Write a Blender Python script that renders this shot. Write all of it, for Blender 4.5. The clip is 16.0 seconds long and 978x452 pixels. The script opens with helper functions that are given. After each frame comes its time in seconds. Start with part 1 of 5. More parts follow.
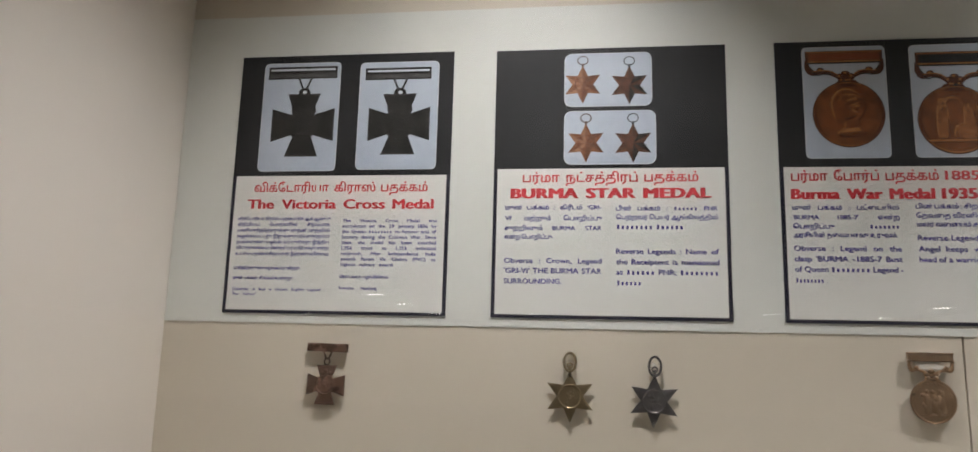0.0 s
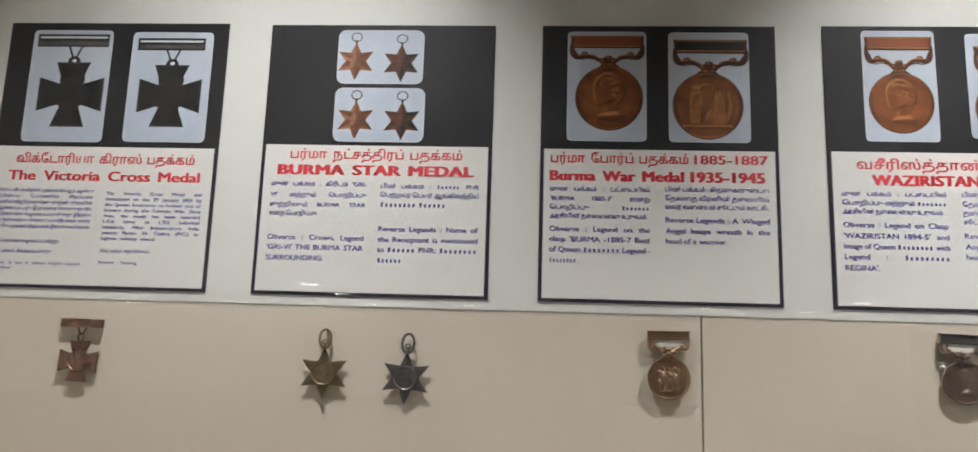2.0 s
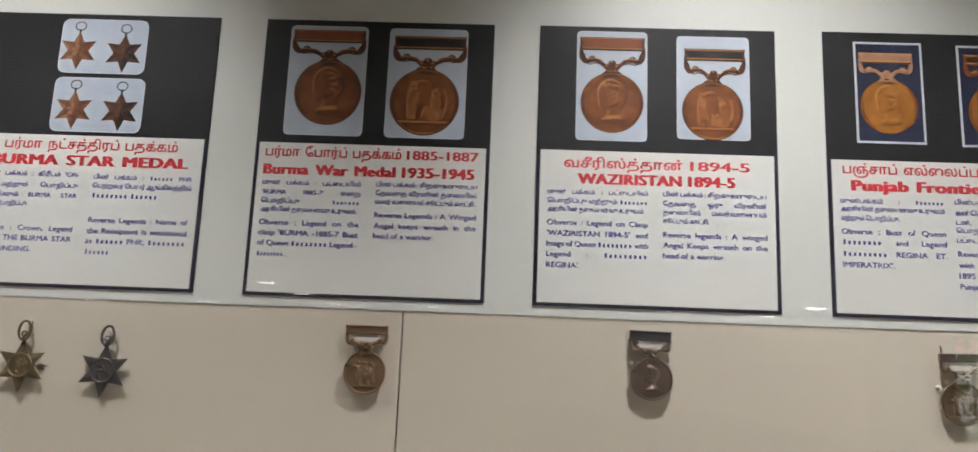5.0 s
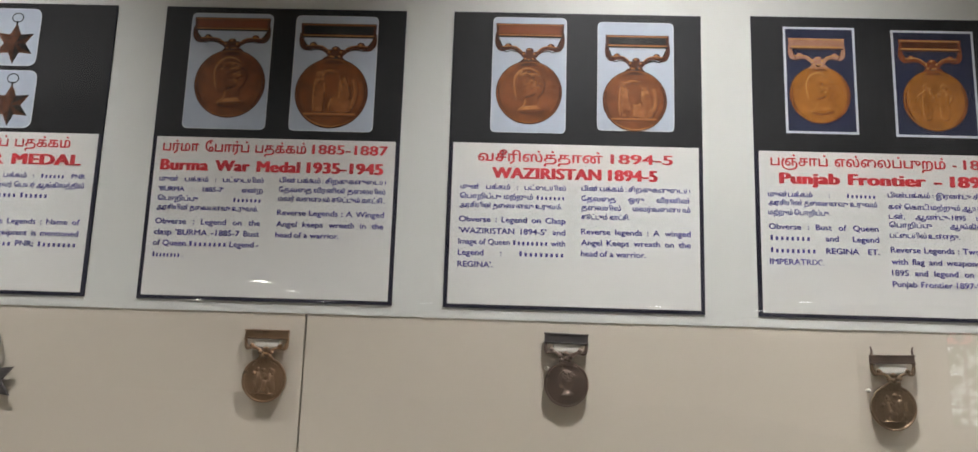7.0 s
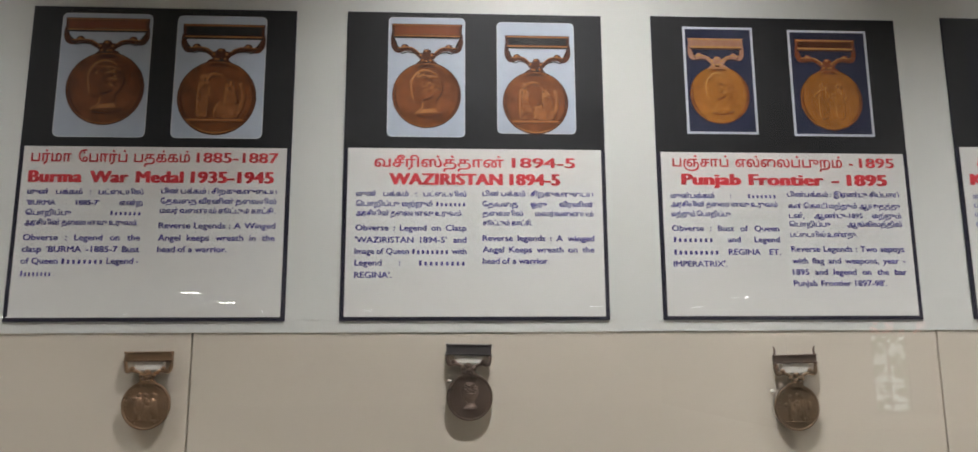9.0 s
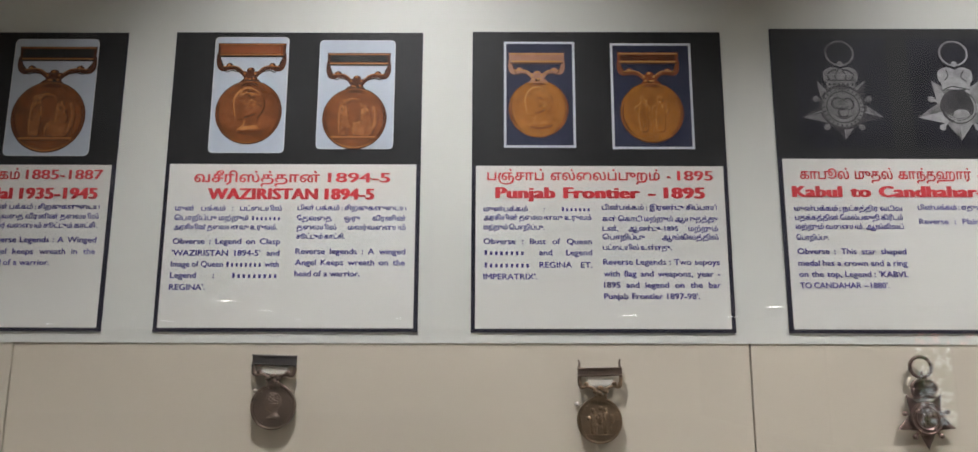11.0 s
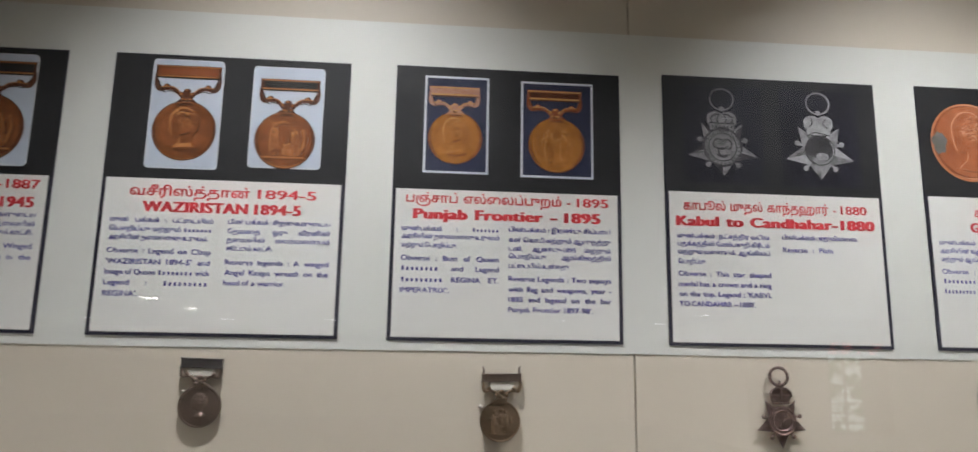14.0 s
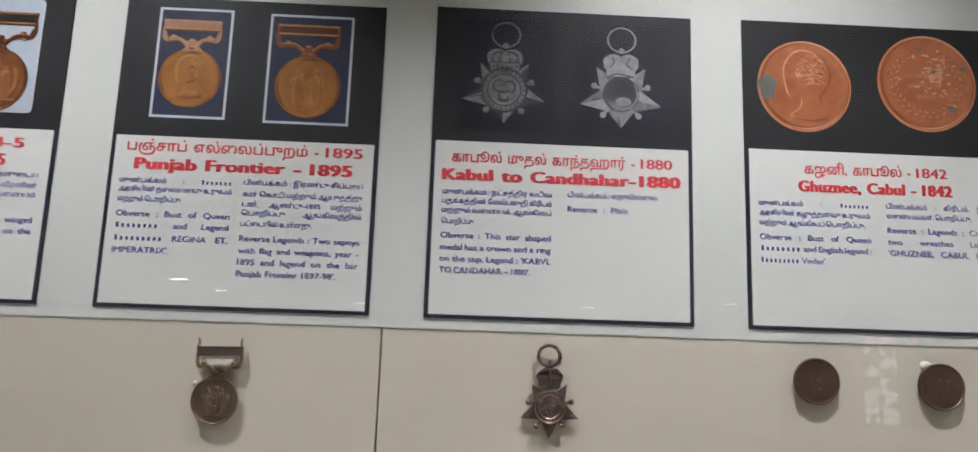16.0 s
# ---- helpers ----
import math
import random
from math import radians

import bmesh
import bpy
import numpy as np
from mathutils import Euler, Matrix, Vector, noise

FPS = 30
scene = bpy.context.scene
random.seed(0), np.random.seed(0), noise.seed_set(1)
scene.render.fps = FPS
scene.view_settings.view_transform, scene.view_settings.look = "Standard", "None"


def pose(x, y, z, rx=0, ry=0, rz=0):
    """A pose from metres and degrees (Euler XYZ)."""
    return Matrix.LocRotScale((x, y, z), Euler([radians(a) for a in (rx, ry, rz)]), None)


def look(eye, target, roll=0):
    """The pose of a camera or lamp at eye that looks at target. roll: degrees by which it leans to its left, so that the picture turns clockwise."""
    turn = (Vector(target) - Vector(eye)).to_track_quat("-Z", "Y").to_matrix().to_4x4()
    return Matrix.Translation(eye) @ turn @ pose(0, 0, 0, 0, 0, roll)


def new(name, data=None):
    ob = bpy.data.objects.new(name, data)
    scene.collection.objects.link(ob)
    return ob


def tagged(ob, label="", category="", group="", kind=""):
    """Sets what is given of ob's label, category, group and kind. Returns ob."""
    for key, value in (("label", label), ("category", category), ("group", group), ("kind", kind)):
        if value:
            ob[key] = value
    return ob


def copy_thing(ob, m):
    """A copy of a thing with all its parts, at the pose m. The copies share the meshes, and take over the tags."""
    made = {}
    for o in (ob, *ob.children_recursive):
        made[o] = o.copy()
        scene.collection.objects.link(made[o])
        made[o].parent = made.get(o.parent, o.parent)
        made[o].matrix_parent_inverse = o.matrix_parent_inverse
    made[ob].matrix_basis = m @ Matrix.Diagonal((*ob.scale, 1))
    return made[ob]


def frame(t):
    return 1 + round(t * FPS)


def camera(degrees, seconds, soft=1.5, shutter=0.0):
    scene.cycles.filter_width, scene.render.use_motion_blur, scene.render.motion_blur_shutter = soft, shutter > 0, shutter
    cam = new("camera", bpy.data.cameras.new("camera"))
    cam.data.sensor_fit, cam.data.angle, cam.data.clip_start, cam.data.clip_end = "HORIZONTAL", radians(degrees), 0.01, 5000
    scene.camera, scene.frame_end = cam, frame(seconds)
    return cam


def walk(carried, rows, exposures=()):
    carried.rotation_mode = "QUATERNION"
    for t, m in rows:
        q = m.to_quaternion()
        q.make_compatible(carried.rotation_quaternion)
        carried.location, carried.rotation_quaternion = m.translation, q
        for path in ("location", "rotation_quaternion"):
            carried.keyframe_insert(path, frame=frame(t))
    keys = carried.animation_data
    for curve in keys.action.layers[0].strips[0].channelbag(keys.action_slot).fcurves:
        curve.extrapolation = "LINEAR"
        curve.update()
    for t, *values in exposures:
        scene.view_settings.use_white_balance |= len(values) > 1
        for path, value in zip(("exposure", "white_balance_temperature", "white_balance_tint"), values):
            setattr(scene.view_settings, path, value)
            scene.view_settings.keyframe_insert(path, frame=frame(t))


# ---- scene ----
cam = camera(66.2, 16.0, soft=1.5, shutter=0.4)
PATH = [
    (0, (0.343, -0.669, 1.36), (0.073, 1.281, 1.71), 1.5),
    (0.5, (0.371, -0.675, 1.36), (0.104, 1.276, 1.713), 1.1),
    (1, (0.406, -0.671, 1.356), (0.157, 1.284, 1.698), 1.3),
    (1.5, (0.465, -0.66, 1.349), (0.293, 1.308, 1.666), 1.8),
    (2, (0.505, -0.65, 1.352), (0.377, 1.317, 1.685), 1.8),
    (2.5, (0.513, -0.65, 1.359), (0.472, 1.322, 1.689), 1.2),
    (3, (0.513, -0.665, 1.361), (0.554, 1.312, 1.666), 0.5),
    (3.5, (0.511, -0.683, 1.358), (0.645, 1.291, 1.653), 0.5),
    (4, (0.546, -0.668, 1.355), (0.633, 1.308, 1.651), 0.2),
    (4.2, (0.595, -0.657, 1.355), (0.624, 1.317, 1.675), 1.3),
    (6.3, (0.793, -0.626, 1.351), (0.689, 1.341, 1.697), 2.2),
    (6.5, (0.795, -0.619, 1.355), (0.711, 1.353, 1.677), 2.0),
    (7, (0.806, -0.604, 1.363), (0.754, 1.368, 1.693), 1.8),
    (7.5, (0.813, -0.591, 1.361), (0.782, 1.381, 1.696), 1.2),
    (8, (0.818, -0.588, 1.367), (0.87, 1.387, 1.677), 0.6),
    (8.5, (0.822, -0.582, 1.37), (0.91, 1.391, 1.687), 0.7),
    (9, (0.838, -0.583, 1.37), (0.946, 1.385, 1.712), -0.3),
    (9.5, (0.892, -0.582, 1.371), (0.95, 1.386, 1.723), 0.9),
    (10, (0.974, -0.585, 1.361), (0.982, 1.375, 1.757), 0.5),
    (10.2, (0.996, -0.586, 1.365), (0.984, 1.378, 1.743), 0.3),
    (12.3, (1.029, -0.642, 1.374), (1.085, 1.326, 1.724), 0.4),
    (12.5, (1.026, -0.65, 1.371), (1.098, 1.32, 1.705), 0.6),
    (13, (1.013, -0.668, 1.369), (1.142, 1.3, 1.702), 0.7),
    (13.5, (1.006, -0.676, 1.369), (1.162, 1.286, 1.722), 0.8),
    (14, (1.037, -0.664, 1.374), (1.205, 1.294, 1.748), 0.9),
    (14.5, (1.116, -0.639, 1.374), (1.222, 1.322, 1.753), 1.8),
    (15, (1.19, -0.62, 1.374), (1.245, 1.344, 1.746), 2.2),
    (15.5, (1.251, -0.601, 1.37), (1.303, 1.366, 1.729), 2.1),
    (16, (1.286, -0.586, 1.371), (1.353, 1.385, 1.707), 1.9),
]
EXPOSURES = [(0, 0.10, 6620, 10), (1.5, 0.24, 6560, 10), (2.5, 0.32, 6500, 10), (3.5, 0.31, 6500, 10), (4, 0.23, 6500, 10), (6.5, 0.12, 6500, 10), (8, 0.07, 6500, 10), (10, -0.07, 6480, 10),
             (12.5, -0.07, 6450, 10), (14, -0.07, 6350, 10), (16, -0.14, 6210, 10)]
walk(cam, [(t, look(eye, target, roll)) for t, eye, target, roll in PATH], EXPOSURES)

# ---- light ----
world = bpy.data.worlds.new("world")
scene.world = world
world.use_nodes = True
wn = world.node_tree
sky = wn.nodes.new("ShaderNodeTexSky")
sky.sky_type = "NISHITA"
sky.sun_disc = False
sky.sun_elevation, sky.sun_rotation = radians(50), radians(200)
wn.links.new(sky.outputs[0], wn.nodes["Background"].inputs[0])
wn.nodes["Background"].inputs[1].default_value = 0.08

LAMPS = ((0.325, 19.5, -0.06), (0.925, 23.0, 0.015), (1.505, 25.0, 0.02), (2.12, 24.0, 0.0))   # recessed spots in the case ceiling: x, power, lean
LAMP_Y, CASE_TOP = -0.30, 1.99
for lx, power, lean in LAMPS:
    ld = bpy.data.lights.new("case_spot", "SPOT")
    ld.energy, ld.color = power, (0.972, 0.966, 0.992)
    ld.spot_size, ld.spot_blend, ld.shadow_soft_size = radians(90.4), 1.0, 0.014
    lo = new("case_spot_light", ld)
    lo.matrix_world = look((lx, LAMP_Y, CASE_TOP - 0.006), (lx + lean, LAMP_Y + 0.097, CASE_TOP - 0.426))
    tagged(lo, "warm recessed spot light in the case ceiling", "light", kind="structure")


# ---- materials ----
def mat(name, a, b, rough=0.5, metal=0.0, scale=8.0, fine=120.0, bump=0.0, rvar=0.1, spec=0.5, mixfine=0.35):
    """Two-scale noise between the colours a and b, with fine relief."""
    m = bpy.data.materials.new(name)
    m.use_nodes = True
    nt = m.node_tree
    N, L = nt.nodes, nt.links
    bs = N["Principled BSDF"]
    tc = N.new("ShaderNodeTexCoord")
    n1, n2 = N.new("ShaderNodeTexNoise"), N.new("ShaderNodeTexNoise")
    n1.inputs["Scale"].default_value, n2.inputs["Scale"].default_value = scale, fine
    n1.inputs["Detail"].default_value, n2.inputs["Detail"].default_value = 4, 3
    for n in (n1, n2):
        L.new(tc.outputs["Object"], n.inputs["Vector"])
    mx = N.new("ShaderNodeMix")
    mx.data_type = "FLOAT"
    mx.inputs[0].default_value = mixfine
    L.new(n1.outputs["Fac"], mx.inputs[2])
    L.new(n2.outputs["Fac"], mx.inputs[3])
    rp = N.new("ShaderNodeValToRGB")
    rp.color_ramp.elements[0].position, rp.color_ramp.elements[1].position = 0.33, 0.67
    rp.color_ramp.elements[0].color, rp.color_ramp.elements[1].color = (*a, 1), (*b, 1)
    L.new(mx.outputs[0], rp.inputs[0])
    L.new(rp.outputs[0], bs.inputs["Base Color"])
    mr = N.new("ShaderNodeMapRange")
    mr.inputs[3].default_value, mr.inputs[4].default_value = max(0.02, rough - rvar), min(1, rough + rvar)
    L.new(n1.outputs["Fac"], mr.inputs[0])
    L.new(mr.outputs[0], bs.inputs["Roughness"])
    bs.inputs["Metallic"].default_value = metal
    bs.inputs["Specular IOR Level"].default_value = spec
    if bump:
        bp = N.new("ShaderNodeBump")
        bp.inputs["Strength"].default_value = 0.6
        bp.inputs["Distance"].default_value = bump
        L.new(mx.outputs[0], bp.inputs["Height"])
        L.new(bp.outputs[0], bs.inputs["Normal"])
    return m


M_LAMINATE = mat("beige_laminate", (0.586, 0.521, 0.422), (0.643, 0.576, 0.472), 0.55, 0, 3.0, 260, 0.0001)
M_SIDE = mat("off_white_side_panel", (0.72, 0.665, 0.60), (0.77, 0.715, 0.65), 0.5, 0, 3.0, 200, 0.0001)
M_GAP = mat("dark_gap", (0.08, 0.065, 0.05), (0.12, 0.10, 0.08), 0.8)
M_STRIP = mat("pale_vinyl", (0.66, 0.66, 0.61), (0.70, 0.70, 0.65), 0.45, 0, 4.0, 300, 0.00006)
M_BLACK = mat("black_print", (0.023, 0.023, 0.0235), (0.034, 0.034, 0.035), 0.42, 0, 14, 400, 0.00002, 0.1, 0.3)
M_NAVY = mat("navy_border_print", (0.022, 0.022, 0.035), (0.035, 0.034, 0.05), 0.42, 0, 14, 400, 0.0, 0.1, 0.3)
M_PAPER = mat("white_print", (0.70, 0.69, 0.645), (0.74, 0.73, 0.685), 0.42, 0, 6, 350, 0.00003, 0.1, 0.3)
M_RED = mat("red_ink", (0.63, 0.042, 0.055), (0.74, 0.068, 0.078), 0.45, 0, 60, 500)
M_BLUE = mat("violet_blue_ink", (0.095, 0.075, 0.29), (0.13, 0.105, 0.36), 0.45, 0, 60, 500)
M_PHOTO = mat("blue_grey_photo_ground", (0.42, 0.47, 0.55), (0.52, 0.57, 0.64), 0.4, 0, 12, 90)
M_PHOTO_EDGE = mat("pale_photo_edge", (0.58, 0.62, 0.66), (0.66, 0.69, 0.72), 0.4, 0, 12, 90)
M_NAVY_CLOTH = mat("navy_cloth_print", (0.02, 0.024, 0.05), (0.045, 0.05, 0.09), 0.45, 0, 40, 300, 0.0, 0.1, 0.3)
M_DARK_CLOTH = mat("dark_violet_cloth_print", (0.010, 0.010, 0.013), (0.026, 0.025, 0.036), 0.45, 0, 30, 160, 0.0, 0.1, 0.3)
M_GUN = mat("blackened_print", (0.010, 0.010, 0.010), (0.045, 0.042, 0.038), 0.42, 0, 55, 260, 0.0, 0.1, 0.3)
M_GUN_EDGE = mat("dark_grey_print", (0.06, 0.058, 0.055), (0.14, 0.135, 0.13), 0.42, 0, 90, 260, 0.0, 0.1, 0.3)
M_COPPER = mat("copper_print", (0.085, 0.027, 0.010), (0.32, 0.108, 0.036), 0.4, 0, 30, 110, 0.0, 0.1, 0.3, 0.55)
M_COPPER_MID = mat("bright_copper_print", (0.15, 0.050, 0.017), (0.44, 0.17, 0.06), 0.4, 0, 60, 160, 0.0, 0.1, 0.3, 0.55)
M_GOLD_MID = mat("bright_gold_print", (0.36, 0.14, 0.03), (0.52, 0.23, 0.055), 0.4, 0, 90, 300, 0.0, 0.1, 0.3)
M_RED_COPPER_MID = mat("bright_red_copper_print", (0.46, 0.16, 0.075), (0.60, 0.25, 0.13), 0.4, 0, 50, 220, 0.0, 0.1, 0.3)
M_COPPER_DK = mat("dark_copper_print", (0.055, 0.018, 0.009), (0.14, 0.043, 0.018), 0.4, 0, 60, 240, 0.0, 0.1, 0.3)
M_COPPER_LT = mat("pale_copper_print", (0.40, 0.15, 0.045), (0.52, 0.24, 0.085), 0.4, 0, 90, 300, 0.0, 0.1, 0.3)
M_GOLD = mat("gold_print", (0.24, 0.085, 0.018), (0.46, 0.185, 0.038), 0.4, 0, 34, 130, 0.0, 0.1, 0.3, 0.5)
M_GOLD_LT = mat("pale_gold_print", (0.50, 0.25, 0.07), (0.62, 0.34, 0.11), 0.4, 0, 90, 300, 0.0, 0.1, 0.3)
M_PINK = mat("pink_bronze_print", (0.36, 0.17, 0.11), (0.50, 0.27, 0.18), 0.4, 0, 90, 300, 0.0, 0.1, 0.3)
M_RED_COPPER = mat("red_copper_print", (0.30, 0.088, 0.036), (0.48, 0.165, 0.072), 0.4, 0, 24, 110, 0.0, 0.1, 0.3, 0.5)
M_RED_COPPER_LT = mat("pale_red_copper_print", (0.55, 0.25, 0.14), (0.68, 0.37, 0.25), 0.4, 0, 80, 260, 0.0, 0.1, 0.3)
M_RED_COPPER_DK = mat("dark_red_copper_print", (0.20, 0.055, 0.022), (0.30, 0.09, 0.035), 0.4, 0, 80, 260, 0.0, 0.1, 0.3)
M_PATINA = mat("grey_patina_print", (0.10, 0.10, 0.09), (0.20, 0.19, 0.17), 0.4, 0, 90, 260, 0.0, 0.1, 0.3)
M_SILVER = mat("silver_print", (0.19, 0.185, 0.185), (0.40, 0.39, 0.39), 0.4, 0, 50, 200, 0.0, 0.1, 0.3)
M_SILVER_MID = mat("dull_silver_print", (0.085, 0.082, 0.083), (0.29, 0.28, 0.28), 0.4, 0, 40, 130, 0.0, 0.1, 0.3, 0.5)
M_SILVER_DK = mat("dark_silver_print", (0.035, 0.035, 0.037), (0.09, 0.085, 0.088), 0.4, 0, 60, 220, 0.0, 0.1, 0.3)
M_STAR_DK = mat("dark_bronze_print", (0.075, 0.03, 0.018), (0.14, 0.06, 0.032), 0.4, 0, 90, 260, 0.0, 0.1, 0.3)
M_STAR_LT = mat("orange_bronze_print", (0.16, 0.066, 0.034), (0.31, 0.135, 0.068), 0.4, 0, 60, 200, 0.0, 0.1, 0.3)
M_STAR_PALE = mat("pale_bronze_print", (0.27, 0.13, 0.075), (0.40, 0.20, 0.115), 0.4, 0, 60, 200, 0.0, 0.1, 0.3)
M_STAR_MID = mat("brown_bronze_print", (0.12, 0.052, 0.032), (0.20, 0.09, 0.052), 0.4, 0, 60, 200, 0.0, 0.1, 0.3)
M_BRONZE = mat("worn_bronze", (0.25, 0.155, 0.088), (0.41, 0.26, 0.15), 0.30, 0.7, 70, 500, 0.00012, 0.09)
M_BRASS = mat("aged_brass", (0.185, 0.138, 0.078), (0.31, 0.235, 0.135), 0.30, 0.7, 70, 500, 0.00015, 0.08)
M_VC = mat("red_brown_bronze", (0.155, 0.092, 0.066), (0.27, 0.162, 0.118), 0.27, 0.7, 70, 500, 0.00015, 0.08)
M_STEEL = mat("blackened_steel", (0.090, 0.082, 0.080), (0.155, 0.142, 0.138), 0.36, 0.65, 70, 500, 0.00015, 0.09)
M_TARNISH = mat("dark_tarnished_silver", (0.165, 0.122, 0.098), (0.29, 0.215, 0.172), 0.30, 0.7, 70, 500, 0.00012, 0.09)
M_OLIVE = mat("olive_tarnished_bronze", (0.185, 0.128, 0.078), (0.31, 0.215, 0.135), 0.31, 0.7, 70, 500, 0.00012, 0.09)
M_KABUL = mat("tarnished_gunmetal", (0.166, 0.113, 0.097), (0.284, 0.197, 0.169), 0.26, 0.65, 130, 600, 0.0003, 0.09)
M_COIN = mat("brown_copper_coin", (0.105, 0.062, 0.044), (0.19, 0.118, 0.086), 0.40, 0.6, 60, 400, 0.00015, 0.1)
M_PUTTY = mat("white_putty", (0.60, 0.56, 0.49), (0.70, 0.67, 0.60), 0.8, 0, 200, 600, 0.0004)
M_CASE_FRAME = mat("brown_case_frame", (0.10, 0.06, 0.035), (0.16, 0.10, 0.06), 0.4, 0, 20, 200, 0.0003)
M_HALL_WALL = mat("hall_wall_paint", (0.62, 0.58, 0.52), (0.68, 0.64, 0.58), 0.8, 0, 2, 60, 0.001)
M_HALL_CEIL = mat("hall_ceiling_tile", (0.40, 0.38, 0.35), (0.46, 0.44, 0.41), 0.85, 0, 2, 60, 0.001)
M_HALL_FLOOR = mat("hall_floor_stone", (0.16, 0.14, 0.12), (0.22, 0.20, 0.17), 0.35, 0, 2, 40, 0.0005)
M_WHITE_METAL = mat("white_painted_metal", (0.70, 0.70, 0.68), (0.76, 0.76, 0.74), 0.4, 0, 20, 200)
M_TIMBER = mat("painted_window_timber", (0.34, 0.28, 0.22), (0.42, 0.35, 0.28), 0.5, 0, 20, 200, 0.0004)


def glowing(name, colour, strength):
    m = bpy.data.materials.new(name)
    m.use_nodes = True
    bs = m.node_tree.nodes["Principled BSDF"]
    bs.inputs["Base Color"].default_value = (*colour, 1)
    bs.inputs["Emission Color"].default_value = (*colour, 1)
    bs.inputs["Emission Strength"].default_value = strength
    return m


def glassy(name, colour=(1, 1, 1)):
    m = bpy.data.materials.new(name)
    m.use_nodes = True
    bs = m.node_tree.nodes["Principled BSDF"]
    bs.inputs["Base Color"].default_value = (*colour, 1)
    bs.inputs["Roughness"].default_value = 0.0
    bs.inputs["IOR"].default_value = 1.46
    bs.inputs["Transmission Weight"].default_value = 1.0
    return m


M_GLASS = glassy("clear_glass", (0.985, 0.99, 0.985))
M_PINK_GLASS = glassy("pink_glass", (0.92, 0.40, 0.36))
M_LED = glowing("led_diffuser", (1.0, 0.95, 0.86), 50.0)
M_SPOT = glowing("spot_bulb", (1.0, 0.9, 0.75), 6.0)

# daylight and leaves seen through the far window
M_GARDEN = bpy.data.materials.new("garden_distance")
M_GARDEN.use_nodes = True
gt = M_GARDEN.node_tree
gb = gt.nodes["Principled BSDF"]
gn = gt.nodes.new("ShaderNodeTexNoise")
gn.inputs["Scale"].default_value, gn.inputs["Detail"].default_value = 4.5, 6
gc = gt.nodes.new("ShaderNodeTexCoord")
gr = gt.nodes.new("ShaderNodeValToRGB")
gr.color_ramp.elements[0].position, gr.color_ramp.elements[1].position = 0.46, 0.54
gr.color_ramp.elements[0].color, gr.color_ramp.elements[1].color = (0.04, 0.12, 0.03, 1), (0.85, 0.97, 1.0, 1)
gt.links.new(gc.outputs["Object"], gn.inputs["Vector"])
gt.links.new(gn.outputs["Fac"], gr.inputs[0])
gt.links.new(gr.outputs[0], gb.inputs["Base Color"])
gt.links.new(gr.outputs[0], gb.inputs["Emission Color"])
gb.inputs["Emission Strength"].default_value = 1.9


# ---- mesh helpers ----
def part(name, bm, material, parent=None, label="", smooth=False):
    me = bpy.data.meshes.new(name)
    bm.normal_update()
    bm.to_mesh(me)
    bm.free()
    me.materials.append(material)
    if smooth:
        for p in me.polygons:
            p.use_smooth = True
    ob = new(name, me)
    ob.parent = parent
    if label:
        ob["label"] = label
    return ob


def thing(name, x, y, z, label, category, group="", kind=""):
    e = new(name)
    e.location = (x, y, z)
    e.empty_display_size = 0.02
    return tagged(e, label, category, group, kind)


def box(bm, x0, x1, y0, y1, z0, z1, bevel=0.0):
    r = bmesh.ops.create_cube(bm, size=1.0)
    bmesh.ops.transform(bm, verts=r["verts"], matrix=Matrix.Translation(((x0 + x1) / 2, (y0 + y1) / 2, (z0 + z1) / 2)) @ Matrix.Diagonal((x1 - x0, y1 - y0, z1 - z0, 1)))
    if bevel:
        es = {e for v in r["verts"] for e in v.link_edges}
        bmesh.ops.bevel(bm, geom=list(es), offset=bevel, segments=2, affect="EDGES", profile=0.6)
    return bm


def boxed(x0, x1, y0, y1, z0, z1, bevel=0.0):
    return box(bmesh.new(), x0, x1, y0, y1, z0, z1, bevel)


def flat(bm, pts, y):
    """A sheet in the plane of the wall, from points (x, z) given counter-clockwise."""
    return bm.faces.new([bm.verts.new((x, y, z)) for x, z in pts])


def rounded(x0, x1, z0, z1, r, n=6):
    out = []
    for cx, cz, a0 in ((x1 - r, z0 + r, -90), (x1 - r, z1 - r, 0), (x0 + r, z1 - r, 90), (x0 + r, z0 + r, 180)):
        for i in range(n + 1):
            a = radians(a0 + 90 * i / n)
            out.append((cx + r * math.cos(a), cz + r * math.sin(a)))
    return out


def round_pts(cx, cz, rx, rz=None, n=48, turn=0):
    rz = rz or rx
    return [(cx + rx * math.cos(2 * math.pi * i / n + turn), cz + rz * math.sin(2 * math.pi * i / n + turn)) for i in range(n)]


def hoop(bm, cx, cz, r, w, y, n=40, rz=None):
    """A flat ring."""
    rz = rz or r
    a = [bm.verts.new((p[0], y, p[1])) for p in round_pts(cx, cz, r, rz, n)]
    b = [bm.verts.new((p[0], y, p[1])) for p in round_pts(cx, cz, r - w, rz - w, n)]
    for i in range(n):
        j = (i + 1) % n
        bm.faces.new((b[i], a[i], a[j], b[j]))


